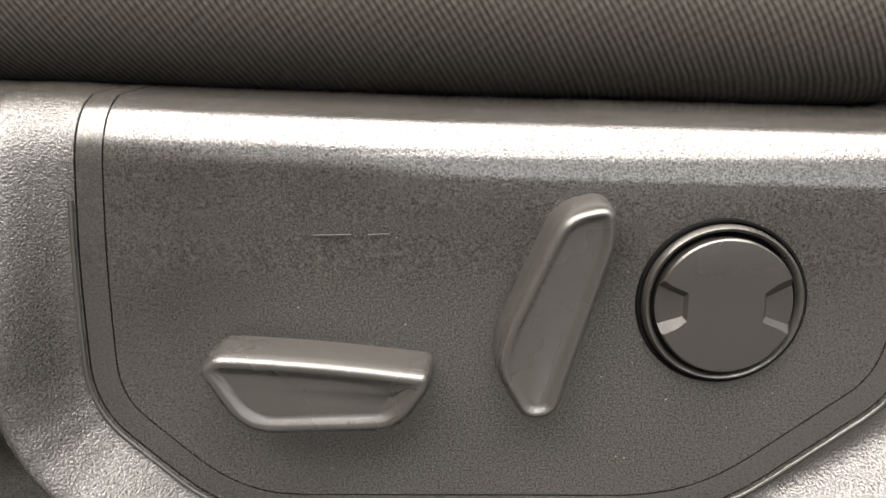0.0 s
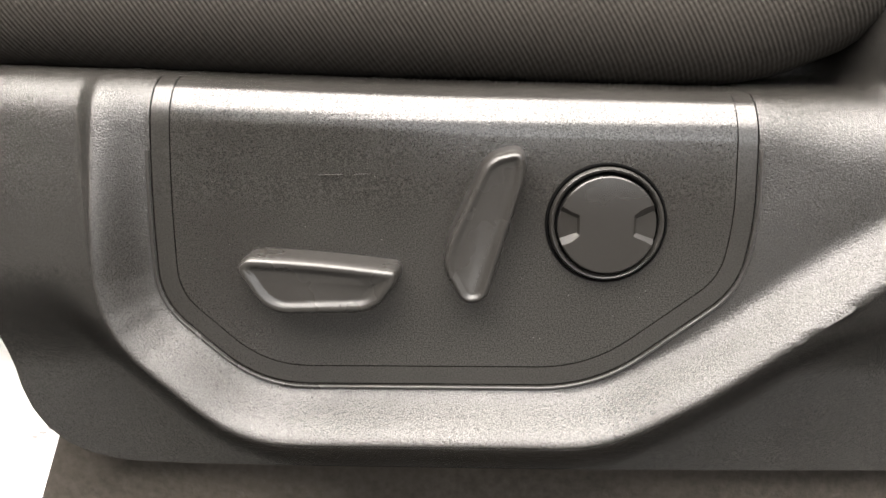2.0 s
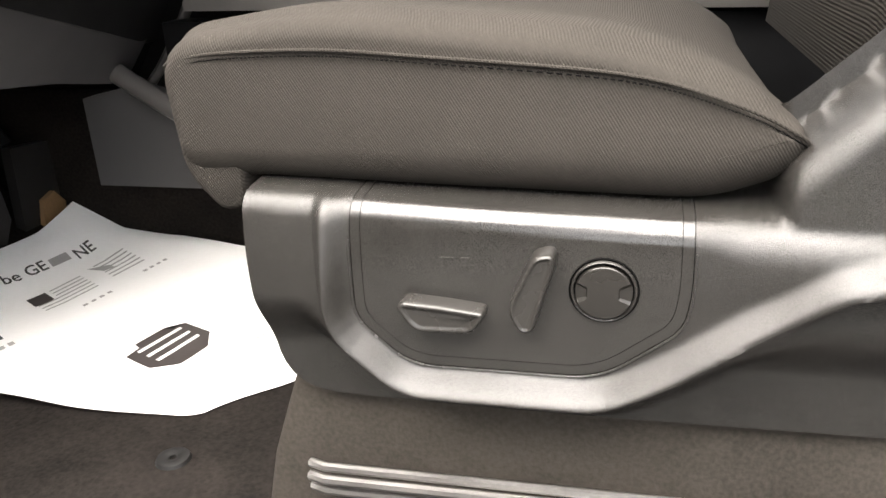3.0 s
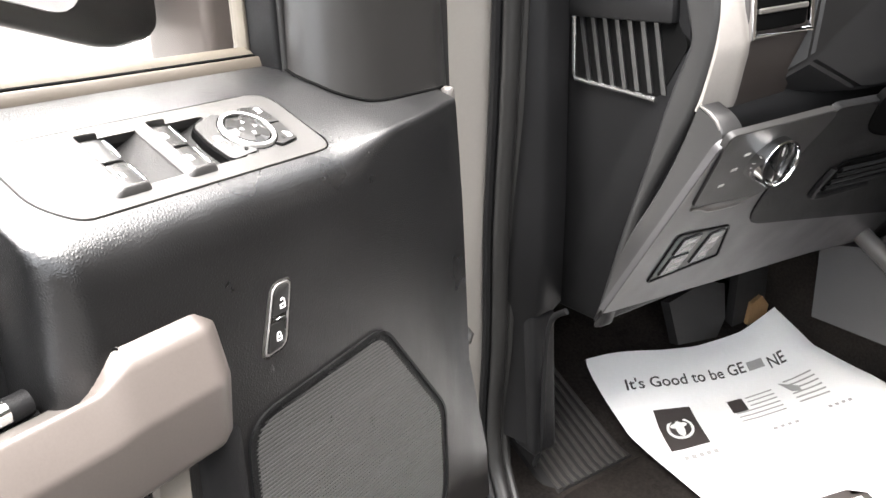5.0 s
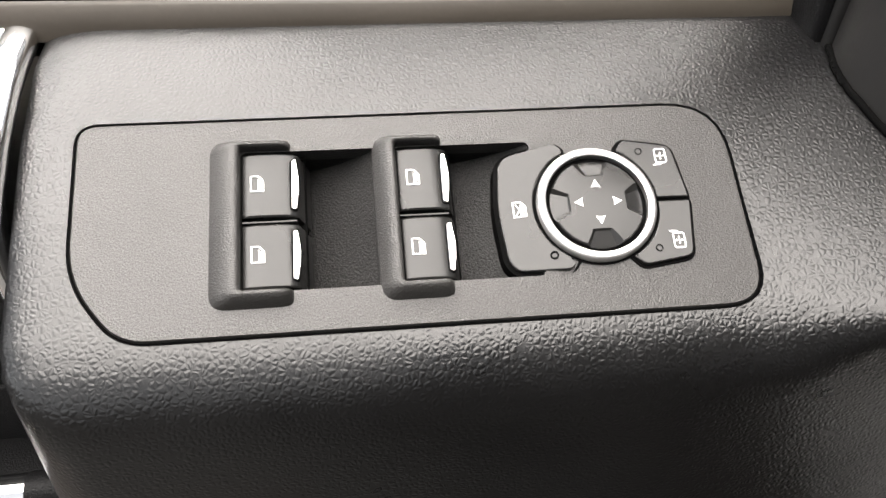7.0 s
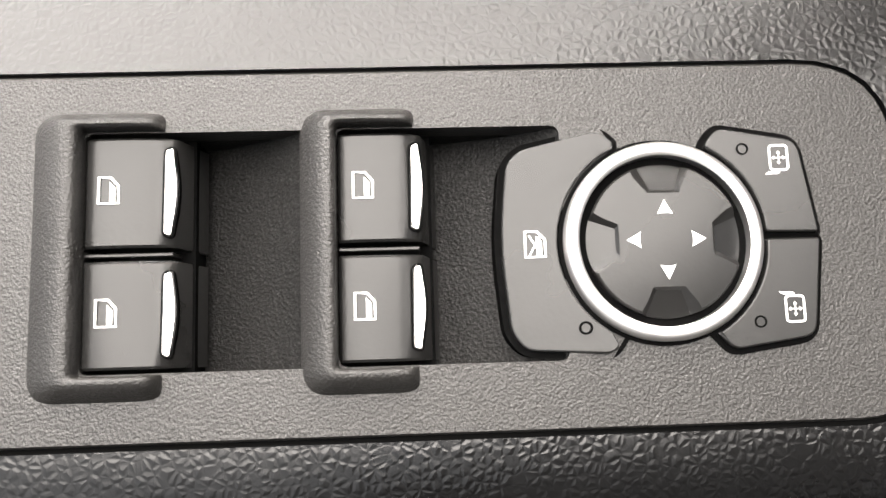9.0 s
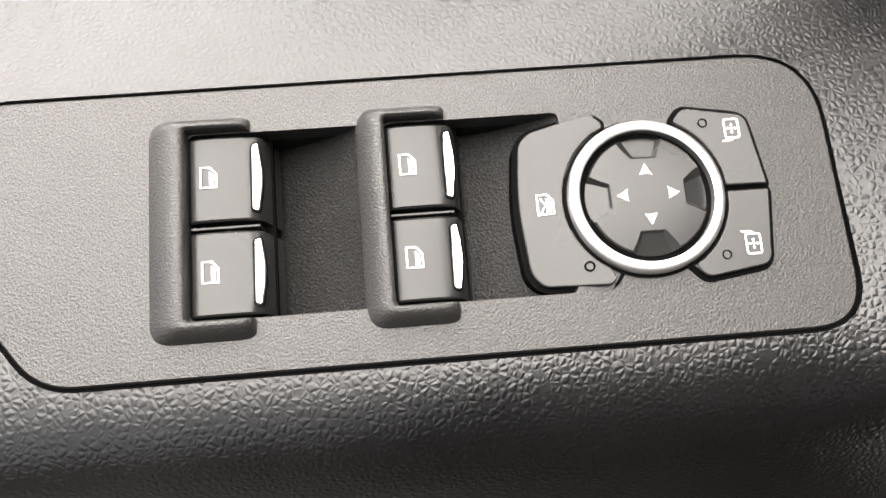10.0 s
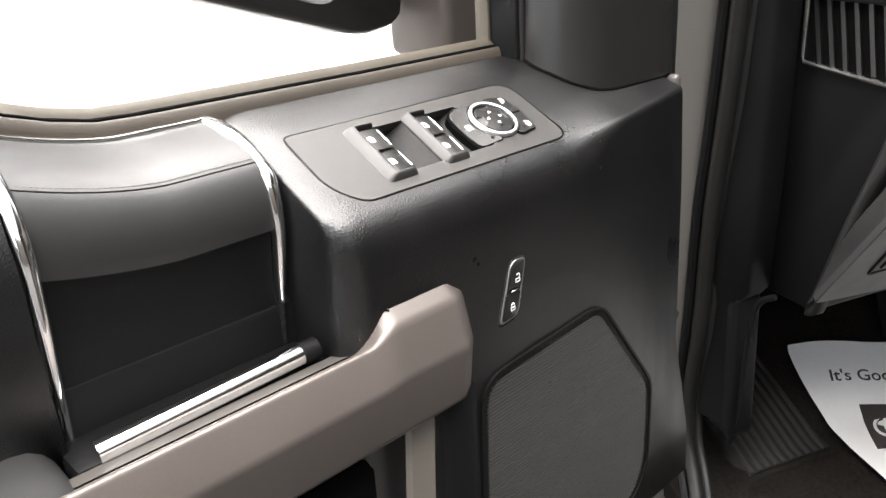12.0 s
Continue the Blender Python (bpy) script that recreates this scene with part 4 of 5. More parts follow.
# speaker grille
sp_line = [(-0.024, -0.184, 0.014), (0.113, -0.193, 0.020), (0.120, -0.40, 0.02), (0.04, -0.43, 0.02), (-0.086, -0.412, 0.02), (-0.103, -0.380, 0.02), (-0.1035, -0.292, 0.012)]
# the grille's flat frame: x toward the hinge, y up, z into the cabin
GR = Matrix(((-1, 0, 0, 0), (0, 0, 1, 0.0765), (0, 1, 0, 0), (0, 0, 0, 1)))
grille_line = ccw(rounded([(-u, w, r) for u, w, r in sp_line], 0.01, 8))
grille = part("speaker_grille", frame_strip(grille_line, -0.0015, 0.006, -0.002, 0.0028), TRIMBLACK, door, "black speaker grille with a raised rim", 40, GR)
part("rim", frame_strip(grille_line, 0.004, 0.0065, -0.002, 0.0042), TRIMBLACK, grille)
part("backing", slab(grille_line, [(0.0, -0.001), (0.0, 0.0006)]), SEAM, grille)


def span(line, c, axis):
    hits = []
    for a, b in zip(line, line[1:] + line[:1]):
        if (a[1 - axis] > c) != (b[1 - axis] > c):
            hits.append(a[axis] + (b[axis] - a[axis]) * (c - a[1 - axis]) / (b[1 - axis] - a[1 - axis]))
    return (min(hits), max(hits)) if len(hits) > 1 else None


bm = bmesh.new()
verts, faces = [], []


def bar(x0, x1, y0, y1, z0, z1):
    i = len(verts)
    verts.extend([(x0, y0, z0), (x1, y0, z0), (x1, y1, z0), (x0, y1, z0), (x0, y0, z1), (x1, y0, z1), (x1, y1, z1), (x0, y1, z1)])
    faces.extend([(i + 4, i + 5, i + 6, i + 7), (i, i + 1, i + 5, i + 4), (i + 1, i + 2, i + 6, i + 5), (i + 2, i + 3, i + 7, i + 6), (i + 3, i, i + 4, i + 7)])


c = -0.43
while c < -0.18:
    s = span(grille_line, c, 0)
    if s:
        bar(s[0], s[1], c - 0.00075, c + 0.00075, 0.0006, 0.0028)
    c += 0.0031
c = -0.125
while c < 0.11:
    s = span(grille_line, c, 1)
    if s:
        bar(c - 0.0006, c + 0.0006, s[0], s[1], 0.0006, 0.0021)
    c += 0.0027
gm = bpy.data.meshes.new("mesh")
gm.from_pydata(verts, [], faces)
gm.materials.append(MESH)
mesh_ob = new("mesh", gm)
mesh_ob.parent = grille
tagged(mesh_ob, "fine black perforated mesh", kind="stuff")

# ---------- door lock switch ----------
LK = DOOR @ Matrix(((-1, 0, 0, -0.0012), (0, 0, 1, 0.0785), (0, 1, 0, -0.0026), (0, 0, 0, 1)))
lock = thing("door_lock_switch", "slanted black door lock rocker with chrome rim", "switch", LK)
lock_line = ccw(rounded([(-0.0845, -0.1022, 0.008), (-0.0705, -0.1035, 0.003), (-0.0795, -0.1445, 0.006), (-0.0975, -0.1462, 0.003)], 0.003, 7))
part("housing", slab(lock_line, [(0.0042, -0.003), (0.0036, 0.0006), (0.0020, 0.0014), (0.0012, 0.0012)]), GRAINED, lock, "black grained housing")
rim = [(p.x, p.y, 0.0012) for p in offset(lock_line, 0.0004)]
part("chrome_rim", tube(rim + rim[:1], 0.0009, 10), STEEL, lock, "chrome rim")


def lock_half(y0, y1):
    pts = []
    for a, b in zip(lock_line, lock_line[1:] + lock_line[:1]):
        if y0 <= a.y <= y1:
            pts.append(a)
        for c in (y0, y1):
            if (a.y > c) != (b.y > c):
                pts.append(a.lerp(b, (c - a.y) / (b.y - a.y)))
    m = sum(pts, Vector((0, 0))) / len(pts)
    pts.sort(key=lambda p: math.atan2(p.y - m.y, p.x - m.x))
    clean = [p for i, p in enumerate(pts) if (p - pts[i - 1]).length > 1e-5]
    return [m + (p - m) * 0.88 for p in clean]


for y0, y1, op in ((-0.1242, -0.1005, True), (-0.1475, -0.1248, False)):
    btn = part("unlock_button" if op else "lock_button", slab(lock_half(y0, y1), [(0.0, 0.0), (0.0, 0.0024), (-0.0005, 0.0028)]), BUTTON, lock, "black rocker half with a white padlock sign")
    cx, cy = ((-0.0795, -0.1160) if op else (-0.0855, -0.1368))
    bm = bmesh.new()
    bot = rounded([(cx - 0.0024, cy - 0.0026), (cx + 0.0024, cy - 0.0026), (cx + 0.0024, cy + 0.0006), (cx - 0.0024, cy + 0.0006)], 0.0005, 3)
    frame_strip(bot, -0.0008, 0.0, 0.0026, 0.00295, bm)
    arch = [(cx + 0.0016 * math.cos(a), cy + 0.0014 + 0.0019 * math.sin(a), 0.0028) for a in [math.pi * k / 8 for k in range(9)]]
    if op:
        arch = [(p[0] + 0.0002, p[1] + 0.0008, p[2]) for p in arch[:8]]
    tube([(arch[0][0], cy + 0.0004, 0.0028)] + arch + ([] if op else [(arch[-1][0], cy + 0.0004, 0.0028)]), 0.0004, 5, bm)
    part("sign", bm, WHITEINK, btn, "white padlock sign", 0)
part("divider", box(-0.0865, -0.0785, -0.1252, -0.1239, 0.0018, 0.0034, 0.0003, 1), SATINCHROME, lock, "silver divider bar")

# ---------- window and mirror switch panel ----------
panel = thing("window_switch_panel", "black power window and mirror switch panel on the door shelf", "control panel", PANEL)
ZF = 0.0004
line = rounded(bezel_line, 0.004, 8)
y_t, y_b = 0.0238, -0.0228


def hole(x0, x1, r=0.002):
    return slab(rounded([(x0, y_b), (x1, y_b), (x1, y_t), (x0, y_t)], r, 4), [(0, -0.03), (0, 0.02)])


carved("bezel", slab(line, [(-0.0004, -0.006), (-0.0004, -0.0003), (-0.0009, ZF)]), [hole(-0.0585, -0.0120), hole(-0.0098, 0.0345)], BEZEL, panel, "finely grained black bezel plate")
part("shadow_gap", frame_strip(line, -0.002, 0.0012, -0.006, -0.0012), SEAM, panel)


def scoop(x0, x1, deep, end, flat_to):
    rows = []
    for i in range(25):
        x = x0 + (x1 - x0) * i / 24
        t = max(0.0, (x - flat_to) / (x1 - flat_to))
        z = -deep + (deep + end) * (t ** 1.7)
        rows.append([Vector((x, y_b - 0.0003, z)), Vector((x, y_t + 0.0003, z))])
    bm = loft([[r[0] for r in rows], [r[1] for r in rows]], False, False, False)
    side = bmesh.ops.extrude_edge_only(bm, edges=[e for e in bm.edges if e.is_boundary and abs(e.verts[0].co.y - e.verts[1].co.y) < 1e-6])
    for v in side["geom"]:
        if isinstance(v, bmesh.types.BMVert):
            v.co.z = ZF - 0.0005
    bm.faces.new([bm.verts.new(p) for p in ((x0, y_b, -deep), (x0, y_t, -deep), (x0, y_t, 0.0), (x0, y_b, 0.0))])
    return bm


part("finger_recess", scoop(-0.0585, -0.0118, 0.0165, 0.0040, -0.043), SCOOP, panel, "scooped finger recess, its shade painted into the colour", 60)
part("finger_recess", scoop(-0.0098, 0.0347, 0.0140, -0.0006, 0.006), SCOOP, panel, "scooped finger recess, its shade painted into the colour", 60)


def u_line(x_in, x_out, y_top, y_bot, r):
    """Open line round three sides of a frame, from its upper free end to its lower one."""
    a, b, c, d = Vector((x_out, y_top)), Vector((x_in, y_top)), Vector((x_in, y_bot)), Vector((x_out, y_bot))
    out = [a, a.lerp(b, 0.03), a.lerp(b, 0.08), a.lerp(b, 0.16), a.lerp(b, 0.5)]
    for p, m, q in ((a, b, c), (b, c, d)):
        e, f = (p - m).normalized() * r, (q - m).normalized() * r
        out += [m + e * (1 - k / 8) ** 2 + f * (k / 8) ** 2 for k in range(9)]
    return out + [c.lerp(d, 0.5), c.lerp(d, 0.84), c.lerp(d, 0.92), c.lerp(d, 0.97), d]


def hood(xo, xi, xr):
    """A soft domed frame, open toward the finger recess."""
    near = u_line(xi, xr, y_t + 0.0002, y_b - 0.0002, 0.0010)
    far = u_line(xo, xr + 0.0003, y_t + 0.0042, y_b - 0.0053, 0.0055)
    arch = ((0.0, -0.004), (0.0, 0.0034), (0.025, 0.0041), (0.07, 0.0046), (0.16, 0.0049), (0.32, 0.0047), (0.5, 0.0039), (0.66, 0.0029), (0.8, 0.0018), (0.9, 0.0009), (0.97, 0.0003), (1.0, 0.0), (1.0, -0.004))
    ends = ((0.10, 0.72), (0.55, 0.88), (0.82, 0.96), (0.96, 1.0))
    rings = []
    for i, (a, b) in enumerate(zip(near, far)):
        k = min(i, len(near) - 1 - i)
        low, wide = ends[k] if k < 4 else (1.0, 1.0)
        rings.append([Vector((*a.lerp(b, t * wide), z * low if z > 0 else z)) for t, z in arch])
    return loft(rings)


for xo, xi, xr in ((-0.0683, -0.0584, -0.0430), (-0.0170, -0.0098, 0.0054)):
    part("switch_hood", hood(xo, xi, xr), HOOD, panel, "raised soft-edged hood round two window switches", 50)


def window_sign(bm, cx, cy, z):
    w, h = 0.0021, 0.0027
    o = [(cx - w, cy - h), (cx + w, cy - h), (cx + w, cy + h * 0.35), (cx + w * 0.25, cy + h), (cx - w, cy + h)]
    frame_strip([Vector(p) for p in o], -0.0005, 0.0, z - 0.0003, z + 0.0001, bm)
    flat(bm, [(cx + w * 0.1, cy - h * 0.8), (cx + w * 0.6, cy - h * 0.8), (cx + w * 0.6, cy + h * 0.2), (cx + w * 0.1, cy + h * 0.6)], z, 0.00008)
    return bm


def window_switch(x0, x1, y0, y1, zt):
    """A rocker with a flat finger plate, a chrome lip and a dark side."""
    xl, xr = x0, x1
    prof = [(xl, -0.012), (xl, zt - 0.0010), (xl + 0.0006, zt - 0.0002), (xl + 0.003, zt + 0.0004), (xl + 0.007, zt + 0.0005), (xl + 0.011, zt + 0.0004), (xr - 0.004, zt + 0.0001), (xr - 0.0012, zt - 0.0007), (xr, zt - 0.0018), (xr + 0.0030, -0.012)]
    rings = [[Vector((x, y, z - (0.0004 if y in (y0, y1) else 0))) for x, z in prof] for y in (y0, y0 + 0.0005, y1 - 0.0005, y1)]
    sw = part("window_switch", loft(rings), BUTTON, panel, "satin black window rocker with chrome lip and white sign", 35)
    ym = (y0 + y1) / 2
    lip = rounded([(xr - 0.0024, y0 + 0.0025, 0.0007), (xr - 0.0007, y0 + 0.0018, 0.0011), (xr + 0.0006, ym, 0.012), (xr - 0.0005, y1 - 0.0018, 0.0011), (xr - 0.0022, y1 - 0.0025, 0.0007)], 0.001, 6)
    tip = Matrix.Translation((xr - 0.0012, 0, zt - 0.0004)) @ Matrix.Rotation(radians(5), 4, "Y") @ Matrix.Translation((-(xr - 0.0012), 0, 0))
    bm = slab(lip, [(0, -0.0016), (0, 0.0005), (-0.0003, 0.0008)])
    bm.transform(tip)
    part("chrome_lip", bm, CHROME, sw, "chrome lip")
    bm = slab(lip, [(0.0003, -0.0016), (0.0003, 0.0003)])
    bm.transform(tip)
    part("lip_gap", bm, SEAM, sw, "fine dark gap round the chrome")
    part("sign", window_sign(bmesh.new(), xl + 0.0050, (y0 + y1) / 2 + 0.0004, zt + 0.00062), WHITEINK, sw, "white window sign", 0)


YM = -0.0002
for x0, x1 in ((-0.0582, -0.0406), (-0.0096, 0.0068)):
    window_switch(x0, x1, YM + 0.0013, y_t - 0.0012, 0.0010)
    window_switch(x0, x1, y_b + 0.0009, YM - 0.0013, 0.0010)
    part("rocker_gap", box(x0, x1 - 0.0006, YM - 0.0004, YM + 0.0004, -0.013, 0.0002, 0.0002, 1), BUTTON, panel)
    # black box paints the shade at the bottom of the well
    part("rocker_well_shade", box(x0 - 0.0006, x1 + 0.0020, y_b, y_t, -0.014, -0.0062), SEAM, panel, "black box painted as the shaded well under the rockers")

# mirror control
MX, MY, MR = 0.0537, -0.0002, 0.0196


def arc(a0, a1, n=14):
    return [(MX + (MR + 0.0006) * math.cos(radians(a0 + (a1 - a0) * k / n)), MY + (MR + 0.0006) * math.sin(radians(a0 + (a1 - a0) * k / n)), 0.0003) for k in range(n + 1)]


def control_button(name, pts, label, h=0.0022, lean=None):
    body = slab(rounded(pts, 0.0015, 5), [(-0.0004, -0.012), (-0.0004, h - 0.0005), (-0.00055, h - 0.0001), (-0.0008, h)])
    edge = slab(rounded(pts, 0.0015, 5), [(0.0008, -0.009), (0.0008, ZF + 0.00015)])
    if lean:
        lean(body), lean(edge)
    b = part(name, body, BUTTON, panel, label, 15)
    part("outline", edge, SEAM, b, "", 0)
    return b


def fall(bm):
    """Bends the lockout's face down toward the finger recess."""
    for v in bm.verts:
        v.co.z -= 0.0040 * min(1.0, max(0.0, (0.0445 - v.co.x) / 0.0225)) ** 1.3
    return bm


lockout = control_button("window_lock_button", [(0.0232, -0.0175, 0.005), (0.0262, -0.0212, 0.002), (0.0430, -0.0222, 0.002), (0.0455, -0.0188, 0.0005)] + arc(246, 115) + [(0.0452, 0.0200, 0.0005), (0.0422, 0.0226, 0.002), (0.0262, 0.0196, 0.003), (0.0233, 0.0166, 0.004), (0.0216, 0.0010, 0.03)], "black window lockout button with white sign", 0.0022, fall)
bm = window_sign(bmesh.new(), 0.0288, 0.0000, 0.0023)
tube([(0.0276, 0.0018, 0.0024), (0.0300, -0.0023, 0.0024)], 0.00018, 4, bm)
tube([(0.0300, 0.0018, 0.0024), (0.0276, -0.0023, 0.0024)], 0.00018, 4, bm)
part("sign", fall(bm), WHITEINK, lockout, "white crossed window sign", 0)
part("pilot_lamp", fall(ring(0.0376, -0.0167, [(0.0009, 0.0021), (0.0009, 0.0026), (0.0013, 0.0026), (0.0013, 0.0021)], 20)), SEAM, lockout)
fold = control_button("mirror_left_button", arc(64, 8)[:-1] + [(0.0738, 0.0006, 0.0012), (0.0852, 0.0004, 0.0014), (0.0822, 0.0198, 0.003), (0.0656, 0.0226, 0.002), (0.0630, 0.0194, 0.001)], "black mirror select button with white sign")
select = control_button("mirror_right_button", [(0.0853, 0.0001, 0.0014), (0.0738, 0.0001, 0.0012)] + arc(-6, -64)[1:] + [(0.0628, -0.0186, 0.001), (0.0660, -0.0222, 0.002), (0.0828, -0.0198, 0.003)], "black mirror fold button with white sign")


def mirror_sign(bm, cx, cy, flip):
    """A rounded mirror glass with a four-headed arrow and its foot."""
    frame_strip(rounded([(cx - 0.0020, cy - 0.0027), (cx + 0.0020, cy - 0.0027), (cx + 0.0020, cy + 0.0027), (cx - 0.0020, cy + 0.0027)], 0.0010, 5), -0.00042, 0.0, 0.0020, 0.0023, bm)
    for a in range(4):
        c, s = math.cos(a * math.pi / 2), math.sin(a * math.pi / 2)
        for shape in ([(0.0014, 0.0), (0.00085, 0.0004), (0.00085, -0.0004)], [(0.0009, -0.0001), (0.0009, 0.0001), (0.0, 0.0001), (0.0, -0.0001)]):
            pts = [(cx + x * c - y * s, cy + x * s + y * c) for x, y in shape]
            area = sum(p[0] * q[1] - q[0] * p[1] for p, q in zip(pts, pts[1:] + pts[:1]))
            flat(bm, pts if area > 0 else pts[::-1], 0.0022)
    flat(bm, [(cx - 0.0030, cy + flip * 0.0034), (cx - 0.0004, cy + flip * 0.0033), (cx + 0.0002, cy + flip * 0.0029), (cx - 0.0022, cy + flip * 0.0028)][::-flip], 0.0022)
    return bm


part("sign", mirror_sign(bmesh.new(), 0.0778, 0.0158, -1), WHITEINK, fold, "white mirror sign", 0)
part("sign", mirror_sign(bmesh.new(), 0.0785, -0.0142, 1), WHITEINK, select, "white mirror sign", 0)
part("pilot_lamp", ring(0.0706, 0.0177, [(0.0009, 0.0021), (0.0009, 0.0024), (0.0012, 0.0024), (0.0012, 0.0021)], 20), SEAM, fold)
part("pilot_lamp", ring(0.0715, -0.0165, [(0.0009, 0.0021), (0.0009, 0.0024), (0.0012, 0.0024), (0.0012, 0.0021)], 20), SEAM, select)
dial = part("mirror_dial", ring(MX, MY, [(MR, -0.008), (MR, 0.0026), (MR - 0.0005, 0.0033), (MR - 0.0012, 0.0036), (MR - 0.0022, 0.0036), (MR - 0.0028, 0.0032), (MR - 0.0030, -0.008)], 96), RINGSILVER, panel, "bright satin ring of the mirror control", 50)
part("dial_gap", ring(MX, MY, [(MR - 0.001, -0.004), (MR + 0.0008, -0.004), (MR + 0.0008, ZF + 0.0003), (MR - 0.001, ZF + 0.0003)], 96), SEAM, dial)
part("dial_well", slab(circle(MX, MY, MR - 0.0028), [(0, -0.008), (0, 0.0008)]), SEAM, dial)
cuts = [dimple(MX, MY, a, 0.0090, 0.0033) for a in (0, 90, 180, 270)]
carved("direction_pad", domed(MX, MY, 0.0152, 0.0031, 0.0008), cuts, BUTTON, dial, "black four-way pad with white arrows", 20)
for k in range(4):
    c, s = math.cos(k * math.pi / 2), math.sin(k * math.pi / 2)
    tri = [(0.0078, 0.0), (0.0047, 0.0017), (0.0047, -0.0017)]
    part("arrow", flat(bmesh.new(), [(MX + x * c - y * s, MY + x * s + y * c) for x, y in tri], 0.0037, 0.0001), WHITEINK, panel, "white arrow", 0)

# ---------- outside mirror ----------
om = thing("door_mirror", "black outside door mirror beyond the window glass", "door mirror", DOOR)
MV = Matrix(((-1, 0, 0, 0), (0, 0, 1, -0.25), (0, 1, 0, 0), (0, 0, 0, 1)))
mline = ccw(rounded([(0.120, 0.027, 0.02), (0.128, 0.30, 0.03), (-0.16, 0.30, 0.03), (-0.155, 0.085, 0.03), (0.064, 0.018, 0.02)], 0.03, 6))
part("housing", slab(mline, [(-0.05, -0.10), (-0.015, -0.085), (0.0, -0.05), (0.0, -0.01), (-0.006, 0.0)]), COVER, om, "dark grey mirror housing", 60, MV)
gl = ccw(rounded([(0.022, 0.064, 0.02), (0.03, 0.28, 0.02), (-0.145, 0.28, 0.02), (-0.14, 0.112, 0.02)], 0.02, 6))
part("mirror_glass", slab(gl, [(0, 0.0), (0, 0.002)]), MIRROR, om, "silvered mirror glass", 0, MV)
part("glass_rim", frame_strip(gl, 0.0, 0.012, -0.001, 0.006), TRIMGREY, om, "pale grey rim", 40, MV)
part("arm", box(-0.235, -0.134, -0.30, -0.20, -0.014, 0.25, 0.012, 4), TAUPE, om, "taupe mirror arm")

# ---------- dashboard ----------
dash = thing("dashboard", "dark grey dashboard with a grey knee panel and side air vent", "dashboard")
# profile of the driver side in x, z
KD = Vector((0.165, 0, 0.25)).normalized()
dash_prof = [(-0.708, 0.050, 0.012), (-0.565, 0.296, 0.02), (-0.560, 0.330, 0.01), (-0.60, 0.40, 0.03), (-0.55, 0.56, 0.03), (-0.75, 0.66, 0.08), (-1.2, 0.66, 0.02), (-1.2, 0.20, 0.02), (-0.80, 0.045, 0.02)]
pr = rounded(dash_prof, 0.01, 5)
rings = [[Vector((p.x, y, p.y)) for p in offset(ccw(list(pr)), g)] for y, g in ((0.036, -0.006), (0.040, -0.001), (0.046, 0.0), (0.70, 0.0))]
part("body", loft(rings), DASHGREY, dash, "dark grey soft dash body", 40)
# knee panel: flat frame with x along y, y up the slope, z toward the driver
KNEE = Matrix.Translation((-0.709, 0.0, 0.050)) @ Matrix((Vector((0, 1, 0)), KD, Vector((0, 1, 0)).cross(KD))).transposed().to_4x4()
knee_out = [(0.006, 0.050, 0.008), (0.28, 0.006, 0.10), (0.46, -0.020, 0.02), (0.64, -0.060, 0.02), (0.70, 0.28, 0.02), (0.10, 0.327, 0.02), (0.006, 0.326, 0.012)]
# pale lower and dark upper tones paint the reflected light's falloff
part("knee_panel", slab(rounded(knee_out, 0.01, 6), [(0, 0.0005), (0, 0.0075), (-0.001, 0.0085)]), KNEELIT, dash, "grey knee panel under the column, reflected light painted into its tone", 40, KNEE)
part("upper_knee", slab(rounded([(0.17, 0.155, 0.06), (0.44, 0.075, 0.05), (0.655, 0.01, 0.03), (0.70, 0.292, 0.01), (0.165, 0.339, 0.01), (0.150, 0.23, 0.05)], 0.02, 8), [(0, 0.002), (0, 0.0090), (-0.001, 0.0105)]), DASHGREY, dash, "upper part of the knee panel, painted darker where less light reflects", 40, KNEE)
knee_end = rounded([(-0.564, 0.347, 0.004), (-0.541, 0.336, 0.010), (-0.530, 0.322, 0.006), (-0.690, 0.078, 0.01), (-0.706, 0.060, 0.004), (-0.651, 0.188, 0.05), (-0.609, 0.250, 0.05), (-0.582, 0.303, 0.05)], 0.004, 6)
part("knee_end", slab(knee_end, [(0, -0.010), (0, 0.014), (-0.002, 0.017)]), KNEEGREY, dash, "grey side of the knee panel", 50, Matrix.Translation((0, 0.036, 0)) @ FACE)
# pale tube painted as the highlight on the panel's upper corner
part("tip_highlight", tube([(-0.562, 0.0195, 0.3465), (-0.550, 0.0195, 0.3410), (-0.541, 0.0195, 0.3345), (-0.537, 0.0195, 0.327)], [0.001, 0.0018, 0.0018, 0.0008], 8), SILVERTRIM, dash, "painted highlight along the top corner of the panel", 40)
# raised grey band along the dash end
band = rounded([(-0.715, 0.045, 0.01), (-0.695, 0.055, 0.006), (-0.641, 0.218, 0.05), (-0.612, 0.272, 0.05), (-0.572, 0.344, 0.04), (-0.557, 0.398, 0.012), (-0.553, 0.430, 0.02), (-0.575, 0.60), (-0.610, 0.60), (-0.594, 0.439, 0.02), (-0.583, 0.403, 0.010), (-0.613, 0.335, 0.04), (-0.636, 0.266, 0.05), (-0.665, 0.194, 0.05)], 0.004, 6)
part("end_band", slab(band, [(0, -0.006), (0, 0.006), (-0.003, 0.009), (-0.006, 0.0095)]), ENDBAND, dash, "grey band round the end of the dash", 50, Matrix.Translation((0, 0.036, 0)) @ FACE)
